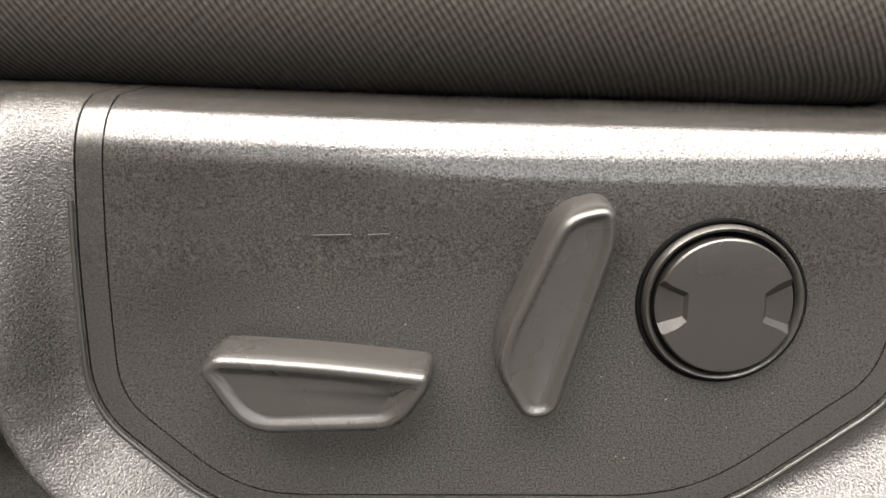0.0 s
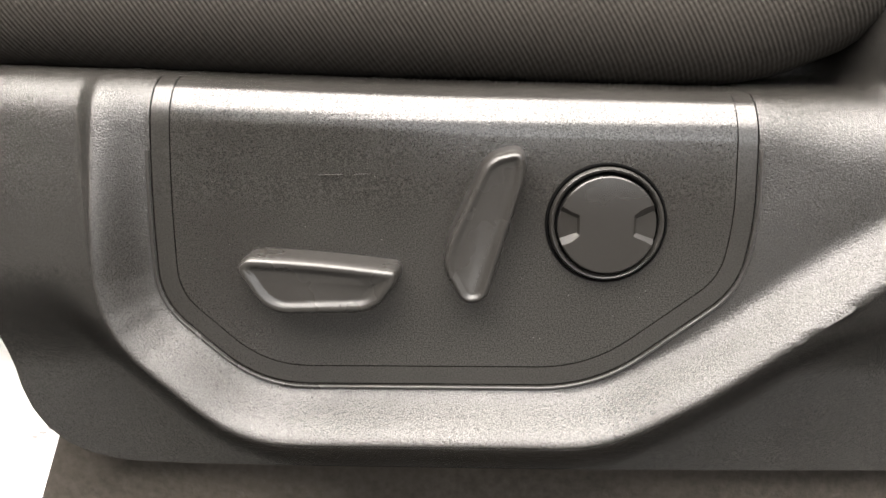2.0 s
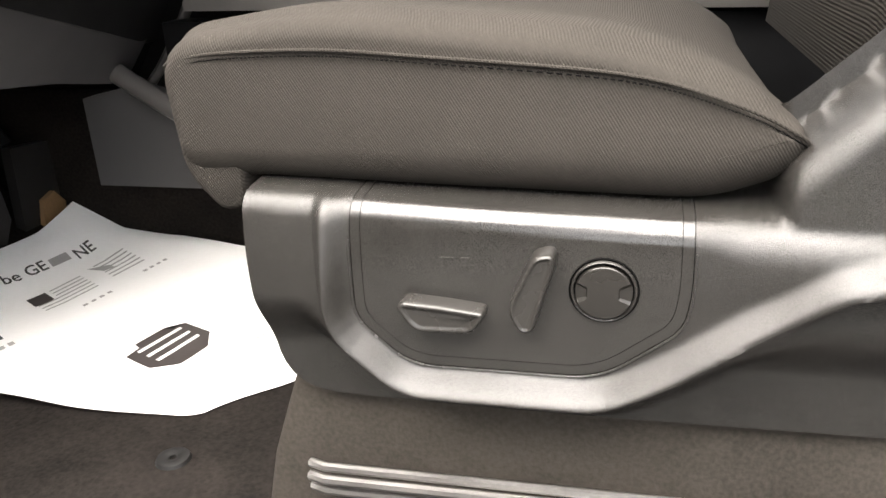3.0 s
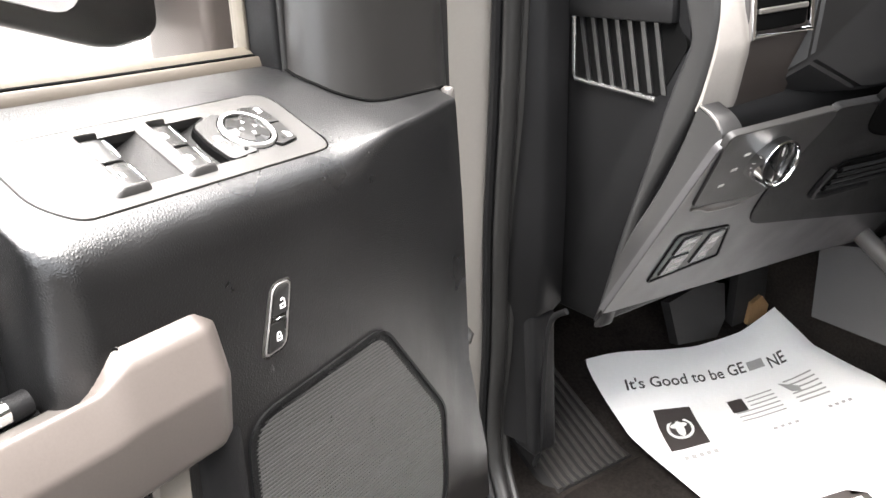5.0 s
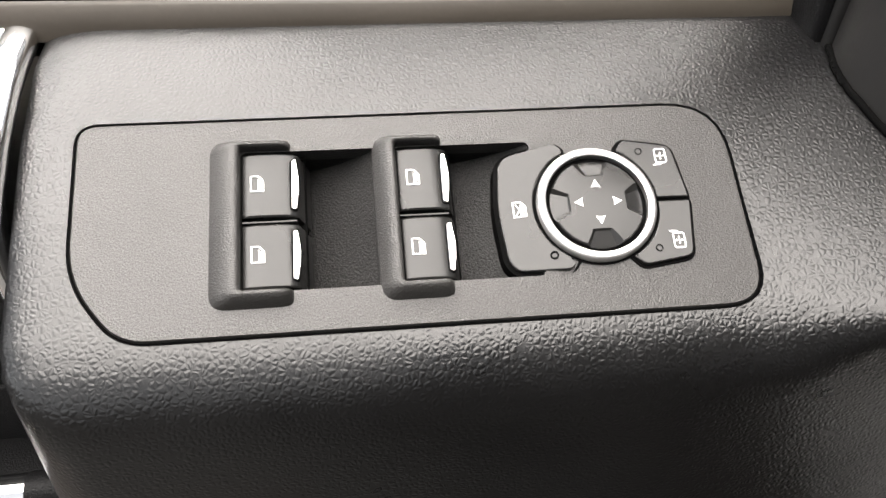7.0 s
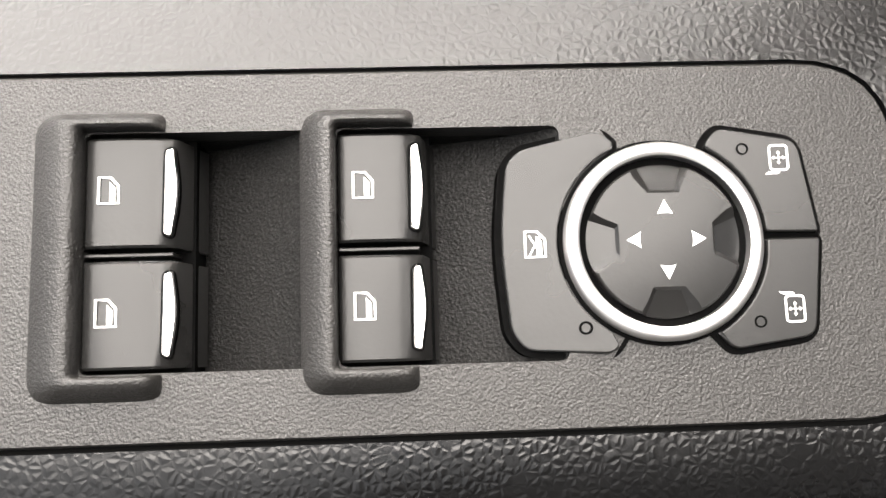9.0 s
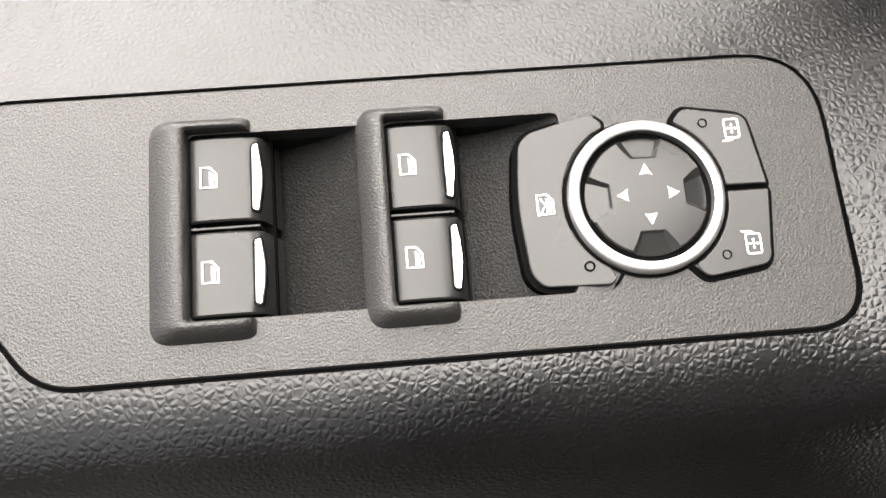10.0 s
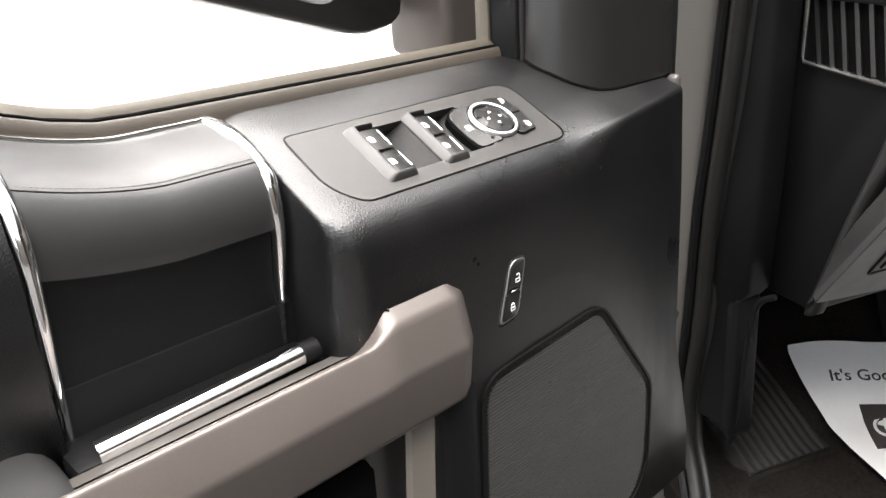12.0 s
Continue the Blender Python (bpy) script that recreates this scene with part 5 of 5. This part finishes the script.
# headlight switch
part("light_bezel", slab(rounded([(0.026, 0.236, 0.01), (0.150, 0.218, 0.02), (0.172, 0.338, 0.02), (0.006, 0.340, 0.01)], 0.01, 6), [(0, 0.004), (0, 0.0105), (-0.001, 0.0115)]), RUBBER, dash, "satin black headlight switch bezel", 40, KNEE)
part("bezel_edge", tube(spline([(0.030, 0.231, 0.009), (0.06, 0.226, 0.011), (0.10, 0.221, 0.011), (0.138, 0.219, 0.009)], 5), [0.002] * 4 + [0.0048] * 8 + [0.003] * 4, 8), SILVERTRIM, dash, "silver lower edge", 40, KNEE)
axis = Vector((0.97, -0.05, -0.20)).normalized()
across = Vector((0.05, 1.0, 0.0)).normalized()
KNOB = Matrix.Translation((-0.533, 0.092, 0.286)) @ Matrix((across, axis.cross(across), axis)).transposed().to_4x4()
kn = part("headlight_knob", ring(0, 0, [(0.0255, -0.016), (0.0258, 0.011), (0.0250, 0.0135), (0.0228, 0.0135), (0.0218, 0.011), (0.0214, -0.004)], 48), CHROME, dash, "chrome ringed headlight knob", 40, KNOB)
part("knob_face", slab(circle(0, 0, 0.0220), [(0, -0.012), (0, 0.001), (-0.003, 0.0025)]), BUTTON, kn)
part("knob_grip", box(-0.0045, 0.0045, -0.0195, 0.0195, 0.0, 0.0115, 0.002, 2), BUTTON, kn, "black finger grip")
part("knob_mark", slab([Vector(p) for p in ((-0.001, 0.008), (0.001, 0.008), (0.001, 0.017), (-0.001, 0.017))], [(0, 0.010), (0, 0.0118)]), GREYINK, kn)
for x, y in ((0.044, 0.262), (0.046, 0.284), (0.050, 0.304)):
    part("light_mark", slab([Vector(p) for p in ((x, y), (x + 0.008, y), (x + 0.008, y + 0.003), (x, y + 0.003))], [(0, 0.010), (0, 0.0122)]), GREYINK, dash, "", 0, KNEE)
# small switches in the knee panel
sw_line = rounded([(0.050, 0.093), (0.168, 0.098), (0.138, 0.168), (0.044, 0.184)], 0.008, 4)
part("switch_frame", frame_strip(sw_line, -0.0025, 0.0, 0.006, 0.0105), DASHGREY, dash, "dark frame round the dash switches", 40, KNEE)
for x0, y0, w, h in ((0.060, 0.142, 0.030, 0.030), (0.062, 0.103, 0.030, 0.034), (0.108, 0.108, 0.026, 0.056)):
    sw = part("dash_switch", slab(rounded([(x0, y0), (x0 + w, y0), (x0 + w, y0 + h), (x0, y0 + h)], 0.003, 4), [(0, 0.004), (0, 0.010), (-0.001, 0.0115)]), PIANO, dash, "black dash switch with white marks", 40, KNEE)
    for j in range(2):
        part("mark", slab([Vector(p) for p in ((x0 + w * 0.3, y0 + h * (0.2 + 0.45 * j)), (x0 + w * 0.75, y0 + h * (0.2 + 0.45 * j)), (x0 + w * 0.75, y0 + h * (0.36 + 0.45 * j)), (x0 + w * 0.3, y0 + h * (0.36 + 0.45 * j)))], [(0, 0.010), (0, 0.0119)]), GREYINK, sw, "", 0)
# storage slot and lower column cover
# no real depth: a black slab paints the shade inside the slot
part("storage_slot", slab(rounded([(0.275, 0.180, 0.02), (0.560, 0.145, 0.02), (0.515, 0.205, 0.03), (0.275, 0.232, 0.02)], 0.02, 6), [(0, 0.008), (0, 0.0135)]), SEAM, dash, "storage slot, its inner shade painted as a black slab", 40, KNEE)
for j in range(4):
    part("slot_rib", tube([(0.285, 0.186 + j * 0.011, 0.014), (0.535, 0.154 + j * 0.011, 0.014)], 0.003, 6), TRIMBLACK, dash, "", 40, KNEE)
part("slot_edge", tube(spline([(0.268, 0.225, 0.012), (0.266, 0.190, 0.013), (0.285, 0.172, 0.013), (0.40, 0.158, 0.012)], 6), 0.005, 8), DASHGREY, dash, "dark slot edge", 40, KNEE)
# raised black slab paints the shade inside the opening
part("lever_opening", slab(rounded([(0.235, 0.345, 0.02), (0.262, 0.285, 0.03), (0.320, 0.262, 0.05), (0.450, 0.238, 0.05), (0.525, 0.262, 0.03), (0.490, 0.322, 0.03), (0.400, 0.352, 0.03)], 0.02, 8), [(0, 0.004), (0, 0.0125), (-0.004, 0.0135)]), SEAM, dash, "oval opening for the tilt lever, its shade painted as a black slab", 50, KNEE)
part("tilt_lever", tube(spline([(0.300, 0.322, 0.014), (0.335, 0.327, 0.022), (0.385, 0.318, 0.018)], 5), [0.006, 0.007, 0.008, 0.008, 0.009, 0.009, 0.009, 0.008, 0.008, 0.007, 0.006], 10, None, 0.7), PIANO, dash, "gloss black column tilt lever", 60, KNEE)
bm = bmesh.new()
for p in ((-0.540, 0.150, 0.372), (-0.540, 0.242, 0.329), (-0.530, 0.52, 0.318), (-0.500, 0.52, 0.62), (-0.520, 0.156, 0.62), (-0.600, 0.136, 0.372), (-0.585, 0.118, 0.336), (-0.64, 0.24, 0.326), (-0.64, 0.52, 0.316), (-0.64, 0.52, 0.62), (-0.64, 0.14, 0.62)):
    bm.verts.new(p)
bmesh.ops.convex_hull(bm, input=bm.verts[:])
bmesh.ops.bevel(bm, geom=bm.edges[:], offset=0.004, segments=2, affect="EDGES")
part("column_shroud", bm, KNEEGREY, dash, "dark grey faceted lower shroud of the steering column", 35)
# centre stack side strip
part("stack_trim", tube(spline([(-0.742, 0.688, -0.030), (-0.690, 0.688, 0.024), (-0.612, 0.688, 0.142), (-0.541, 0.688, 0.262), (-0.490, 0.688, 0.36)], 6), 0.012, 10, None, 0.6), SILVERTRIM, dash, "slanted silver trim strip of the centre stack", 50)
rings = [[Vector((x, y, z)) for x, z in ((-0.79, -0.06), (-0.58, 0.25), (-0.50, 0.40), (-0.50, 0.60), (-1.2, 0.60), (-1.2, -0.06))] for y in (0.70, 1.02)]
part("stack_body", loft(rings), TRIMBLACK, dash, "black centre stack", 30)
part("screen", box(-0.555, -0.535, 0.762, 0.795, 0.226, 0.268, 0.003, 2), SCREEN, dash, "small lit cyan display", 0)
part("passenger_dash", box(-1.2, -0.62, 1.0, 1.5, 0.10, 0.60, 0.05, 4), DASHGREY, dash, "dark passenger side dash")
# side vent in the end of the dash; a black slab paints its inner shade
vent = part("side_vent", slab(rounded([(-0.750, 0.348, 0.004), (-0.627, 0.341, 0.012), (-0.592, 0.396, 0.008), (-0.612, 0.425, 0.01), (-0.754, 0.425, 0.004)], 0.006, 5), [(0, -0.02), (0, 0.001)]), SEAM, dash, "side air vent with its inner shade painted black", 30, Matrix.Translation((0, 0.036, 0)) @ FACE)
for j in range(7):
    x = -0.738 + j * 0.0182
    part("slat", loft([[Vector((x + dx, z, d)) for dx, d in ((-0.0030, 0.0), (0.0030, 0.0), (0.0046, 0.004), (-0.0014, 0.004))] for z, x in ((0.346, x + 0.009), (0.424, x - 0.006))]), KNEEGREY, vent, "", 30)
part("vent_edge", tube([(-0.752, 0.440, 0.004), (-0.752, 0.354, 0.004), (-0.748, 0.3475, 0.005), (-0.628, 0.3405, 0.004)], 0.0028, 8), SATINCHROME, vent, "silver lower edge of the vent", 40)
part("vent_bar", box(-0.754, -0.606, 0.416, 0.444, -0.002, 0.010, 0.003, 2), TRIMBLACK, vent)
# wing of the instrument fascia: a dark outer facet and a pale inner one
pale = []
for z, xa, xb, yb in ((0.337, -0.575, -0.563, 0.067), (0.344, -0.572, -0.560, 0.066), (0.39, -0.559, -0.543, 0.054), (0.402, -0.557, -0.540, 0.053), (0.44, -0.556, -0.544, 0.045), (0.62, -0.580, -0.570, 0.040)):
    pale.append([Vector(p) for p in ((xa - 0.02, 0.034, z), (xa, 0.0300, z), (xa + 0.003, 0.0305, z), (xb - 0.001, yb - 0.006, z), (xb, yb, z), (xb - 0.004, yb + 0.012, z), (xa - 0.02, yb + 0.012, z))])
part("wing_facet", loft(pale), PALEFACET, dash, "pale silver facet of the instrument fascia", 35)
rings = []
for z, x1, ya, yb in ((0.335, -0.5645, 0.069, 0.152), (0.36, -0.556, 0.064, 0.152), (0.400, -0.5425, 0.057, 0.152), (0.43, -0.5445, 0.052, 0.146), (0.62, -0.572, 0.045, 0.136)):
    rings.append([Vector(p) for p in ((-0.66, ya, z), (x1, ya, z), (x1 - 0.002, yb - 0.004, z), (x1 - 0.007, yb, z), (-0.66, yb + 0.006, z))])
part("fascia_block", loft(rings), BRONZE, dash, "dark bronze fascia block", 40)
# black block paints the shade behind the blades
fv = part("front_vent", box(-0.575, -0.5395, 0.062, 0.136, 0.409, 0.50, 0.003, 2), SEAM, dash, "front air vent with its inner shade painted black")
for j in range(4):
    part("vent_blade", box(-0.545, -0.5375, 0.064, 0.134, 0.4245 + j * 0.020, 0.4295 + j * 0.020, 0.001, 1), SILVERTRIM, fv, "", 30)
part("vent_frame", tube([(-0.546, 0.060, 0.50), (-0.541, 0.059, 0.404), (-0.541, 0.143, 0.404), (-0.545, 0.138, 0.50)], 0.0042, 8), CHROME, dash, "chrome vent frame", 40)

# steering column shroud
tagged(part("steering_column", tube(spline([(-0.76, 0.32, 0.42), (-0.60, 0.32, 0.485), (-0.48, 0.32, 0.545)], 6), [0.10] * 13, 24, None, 0.8), DASHGREY), "grey steering column shroud under the dash", "steering column")

# ---------- centre console ----------
cons = thing("centre_console", "grey centre console with a silver top band and open side pocket", "console")
part("side", loft([[Vector((x, y, z)) for x, z in ((-0.788, -0.156), (0.3, -0.156), (0.3, -0.035), (-0.46, -0.035), (-0.60, -0.03), (-0.70, 0.0), (-0.788, -0.02))] for y in (0.605, 0.64)]), CONSGREY, cons, "grey console side", 30)
part("tunnel_carpet", box(-1.15, 0.3, 0.69, 0.72, -0.32, -0.02, 0.01, 2), MATRUBBER, cons, "dark carpet on the tunnel")
part("pocket", box(-0.66, 0.3, 0.645, 0.70, -0.05, 0.085, 0.004, 2), TRIMBLACK, cons, "dark open side pocket")
part("pocket_lip", tube(spline([(-0.735, 0.604, 0.028), (-0.690, 0.602, 0.000), (-0.625, 0.600, -0.038), (-0.58, 0.600, -0.048), (-0.45, 0.600, -0.046), (0.3, 0.600, -0.046)], 6), 0.015, 12), SILVERTRIM, cons, "pale grey rounded pocket lip")
part("top_band", loft([[Vector((x + (0.055 if x < -0.59 and z > z0 + 0.02 else 0), y, z)) for y, z in ((0.615, z0), (0.612, z0 + 0.012), (0.625, z1 - 0.006), (0.640, z1), (0.72, z1), (0.72, z0))] for x, z0, z1 in ((-0.60, 0.102, 0.168), (-0.4, 0.099, 0.170), (0.3, 0.088, 0.158))]), SILVERTRIM, cons, "silver console band", 50)
part("top", box(-0.53, 0.3, 0.71, 1.0, 0.05, 0.150, 0.01, 3), TRIMBLACK, cons, "black console top")
for yy, m in ((0.735, CHROME), (0.83, SATINCHROME)):
    part("edge_rail", tube([(-0.35, yy, 0.158), (0.3, yy, 0.158)], 0.004, 8), m, cons, "bright console edge")
part("cup_tray", box(-0.33, 0.25, 0.75, 0.82, 0.145, 0.156, 0.004, 2), SILVERTRIM, cons, "pale tray")
# gear selector
sel = thing("gear_selector", "black gear selector with a chrome ring on the console", "gear lever")
part("boot", tube([(-0.40, 0.80, 0.14), (-0.39, 0.80, 0.20), (-0.385, 0.80, 0.24)], [0.045, 0.03, 0.018], 16), TRIMBLACK, sel, "black boot")
part("handle", tube(spline([(-0.385, 0.80, 0.21), (-0.39, 0.80, 0.25), (-0.40, 0.80, 0.33), (-0.41, 0.80, 0.40)], 5), [0.03, 0.05, 0.064, 0.072, 0.077, 0.080, 0.082, 0.084, 0.085, 0.085, 0.084, 0.082, 0.078, 0.070, 0.058, 0.04], 24), KNEEGREY, sel, "black handle")
part("chrome_band", tube(spline([(-0.45, 0.735, 0.36), (-0.44, 0.720, 0.29), (-0.385, 0.712, 0.262), (-0.33, 0.720, 0.29), (-0.32, 0.735, 0.35)], 6), 0.0065, 10), STEEL, sel, "chrome band")

# ---------- pedals and footwell ----------
brake = thing("brake_pedal", "black rubber brake pedal hanging in the footwell", "pedal")
part("pad", loft([[Vector((-0.955 + 0.02 * k, y, z + 0.005 * k)) for y, z in ((0.44, -0.225), (0.545, -0.245), (0.565, -0.21), (0.555, -0.135), (0.50, -0.115), (0.41, -0.13))] for k in (0, 1)]), RUBBER, brake, "ribbed black pad", 30)
part("stem", tube([(-0.97, 0.50, -0.13), (-1.08, 0.48, 0.02), (-1.15, 0.47, 0.2)], 0.012, 8), TRIMBLACK, brake)
gas = thing("accelerator_pedal", "black accelerator pedal with worn brown foot", "pedal")
part("pad", loft([[Vector((-0.96 + 0.018 * k, y, z)) for y, z in ((0.595, -0.25), (0.690, -0.262), (0.695, -0.11), (0.605, -0.10))] for k in (0, 1)]), RUBBER, gas, "black pad", 30)
part("worn_foot", loft([[Vector((-0.945 + 0.012 * k, y, z)) for y, z in ((0.630, -0.240), (0.655, -0.262), (0.684, -0.255), (0.690, -0.215), (0.668, -0.190), (0.640, -0.198))] for k in (0, 1)]), COPPER, gas, "worn brown patch", 30)
part("stem", tube([(-0.97, 0.63, -0.10), (-1.10, 0.62, 0.10)], 0.010, 8), TRIMBLACK, gas)

rest = thing("foot_rest", "ribbed black rubber foot rest beside the sill", "foot rest")
rows = []
for i in range(12):
    x = -1.08 + i * 0.0245
    rows.append([Vector((x, 0.045 + (0.02 if x > -0.83 else 0), floor_at(x) + 0.006)), Vector((x, 0.20, floor_at(x) + 0.006)), Vector((x, 0.205, floor_at(x) - 0.002)), Vector((x, 0.04, floor_at(x) - 0.002))])
part("base", loft(rows), RUBBER, rest)
for j in range(10):
    y = 0.060 + j * 0.0145
    part("rib", tube([(-1.06, y + 0.008, floor_at(-1.06) + 0.008), (-0.83, y, floor_z + 0.008), (-0.812, y - 0.001, floor_z + 0.006)], 0.0038, 6), FOOTRIB, rest)
fm = thing("floor_mat", "dark worn carpet floor mat with a round fastener", "floor mat")
ml = ccw(rounded([(-0.80, 0.02, 0.05), (-0.26, 0.02, 0.03), (-0.26, 0.58, 0.03), (-0.80, 0.58, 0.05)], 0.04, 6))
part("carpet", slab(ml, [(0, floor_z - 0.003), (0, floor_z + 0.004), (-0.004, floor_z + 0.007)]), MATRUBBER, fm, "", 40)
part("fastener", ring(-0.40, 0.135, [(0.004, 0.010 + floor_z), (0.010, 0.012 + floor_z), (0.016, 0.0105 + floor_z), (0.018, 0.006 + floor_z), (0.004, 0.004 + floor_z)], 32), RUBBER, fm, "round black fastener")

# ---------- paper floor mat ----------
paper = thing("paper_floor_mat", "crumpled white printed paper mat on the floor", "paper mat")


def sheet(s, t, lift=0.0):
    """Place on the paper: s across, t down the page, both 0 to 1."""
    a, b = Vector((-0.981, 0.258)), Vector((-0.920, 0.724))
    d, c = Vector((-0.412, 0.212)), Vector((-0.245, 0.580))
    p = a.lerp(b, s).lerp(d.lerp(c, s), t)
    p.y -= 0.038 * math.sin(math.pi * t) ** 0.6 * (1 - s) - 0.012 * math.sin(math.pi * t) * s
    p.x += 0.022 * math.sin(math.pi * s) * (1 - t) ** 3 + 0.040 * math.exp(-((s - 0.24) / 0.14) ** 2) * t ** 6
    z = floor_at(p.x) + 0.011
    z += 0.010 * math.sin(2.2 * math.pi * s + 0.6) * (1 - t) ** 2 + 0.004 * math.sin(5 * t + 3 * s) + 0.003 * noise.noise((s * 5, t * 6, 0))
    z += 0.018 * max(0.0, s - 0.72) / 0.28 * (1 - t) ** 4
    z += 0.008 * (1 - smoothstep(s / 0.12)) * math.sin(math.pi * t)
    return Vector((p.x, p.y, max(z, floor_at(p.x) + 0.009) + lift))


rows = [[sheet(i / 40, j / 50) for i in range(41)] for j in range(51)]
bm = loft(rows, False, False, False)
part("sheet", bm, PAPER, paper, "white paper sheet", 80)


def printed(name, polys, material, label="", lift=0.0008):
    """Flat shapes in page coordinates laid on the sheet."""
    bm = bmesh.new()
    mid = sum(y for poly in polys for _, y in poly) / sum(len(poly) for poly in polys)
    for poly in polys:
        poly = [(x - 0.4 * (y - mid), y) for x, y in poly]
        own = bmesh.new()
        f = own.faces.new([own.verts.new((x, y, 0)) for x, y in poly])
        bmesh.ops.triangulate(own, faces=[f])
        bmesh.ops.subdivide_edges(own, edges=own.edges[:], cuts=2, use_grid_fill=True)
        for v in own.verts:
            v.co = sheet(v.co.x, v.co.y, lift)
        join(bm, own)
    ob = part(name, bm, material, paper, label, 80)
    return tagged(ob, kind="stuff") if len(polys) > 1 else ob


def rect(x, y, w, h):
    return [(x, y), (x + w, y), (x + w, y + h), (x, y + h)]


def oval(cx, cy, rx, ry, n=20):
    return [(cx + rx * math.cos(2 * math.pi * k / n), cy + ry * math.sin(2 * math.pi * k / n)) for k in range(n)]


def words(text, x, y, size, material, shear=0.25, wide=1.0):
    cu = bpy.data.curves.new("words", "FONT")
    cu.body, cu.size, cu.shear, cu.resolution_u, cu.offset = text, 1.0, shear, 3, 0.012
    tmp = new("words_tmp", cu)
    bpy.context.view_layer.update()
    me = bpy.data.meshes.new_from_object(tmp.evaluated_get(bpy.context.evaluated_depsgraph_get()))
    bpy.data.objects.remove(tmp)
    bpy.data.curves.remove(cu)
    end = max(v.co.x for v in me.vertices)
    for v in me.vertices:
        v.co = sheet(x + v.co.x * size * wide, y - v.co.y * size * 0.75, 0.0009)
    me.materials.append(material)
    ob = new("lettering", me)
    ob.parent = paper
    tagged(ob, "black italic lettering")
    return x + end * size * wide


e = words("It's Good to be GE", 0.090, 0.128, 0.068, BLACKINK)
printed("print_bar", [rect(e + 0.008, 0.100, 0.080, 0.028)], GREYINK)
words("NE", e + 0.098, 0.140, 0.068, BLACKINK)
printed("print_square", [rect(0.108, 0.202, 0.145, 0.165)], BLACKINK, "black printed square")
printed("print_oval", [oval(0.1805, 0.284, 0.050, 0.045)], WHITEINK, "plain white oval", 0.0013)
printed("print_oval", [oval(0.1805, 0.284, 0.040, 0.035)], BLACKINK, "", 0.0017)
printed("print_oval", [oval(0.1805, 0.286, 0.016, 0.033), oval(0.1805, 0.272, 0.032, 0.012)], WHITEINK, "", 0.0021)
printed("print_bars", [rect(0.090 + 0.027 * i, 0.395, 0.016, 0.016) for i in range(5)], GREYINK)
printed("print_flag", [rect(0.42, 0.215, 0.065, 0.055)], BLACKINK, "small printed flag")
printed("print_flag", [rect(0.42 + (0.07 if i < 3 else 0.0), 0.218 + 0.018 * i, 0.12 if i < 3 else 0.19, 0.005) for i in range(6)], GREYINK)
printed("print_flag", [[(0.66, 0.205), (0.73, 0.240), (0.73, 0.265), (0.69, 0.255)]], GREYINK, "small printed flag")
printed("print_flag", [rect(0.68, 0.205 + 0.019 * i, 0.14, 0.006) for i in range(6)], GREYINK)
printed("print_bars", [rect(0.47 + 0.03 * i, 0.365, 0.016, 0.010) for i in range(4)] + [rect(0.72 + 0.03 * i, 0.350, 0.016, 0.010) for i in range(4)], GREYINK)
printed("print_badge", [[(0.24, 0.66), (0.29, 0.655), (0.295, 0.635), (0.40, 0.635), (0.405, 0.655), (0.455, 0.66), (0.46, 0.74), (0.40, 0.78), (0.29, 0.78), (0.235, 0.74)]], BLACKINK, "dark printed badge")
printed("print_badge_lines", [rect(0.27, 0.665 + 0.03 * i, 0.155, 0.010) for i in range(3)], WHITEINK, "", 0.0013)
printed("print_bars", [rect(0.44 + 0.022 * i, 0.845, 0.011, 0.012) for i in range(9)], GREYINK)
printed("print_block", [rect(0.455, 0.885, 0.06, 0.025), rect(0.56, 0.875, 0.06, 0.025)], BLACKINK)
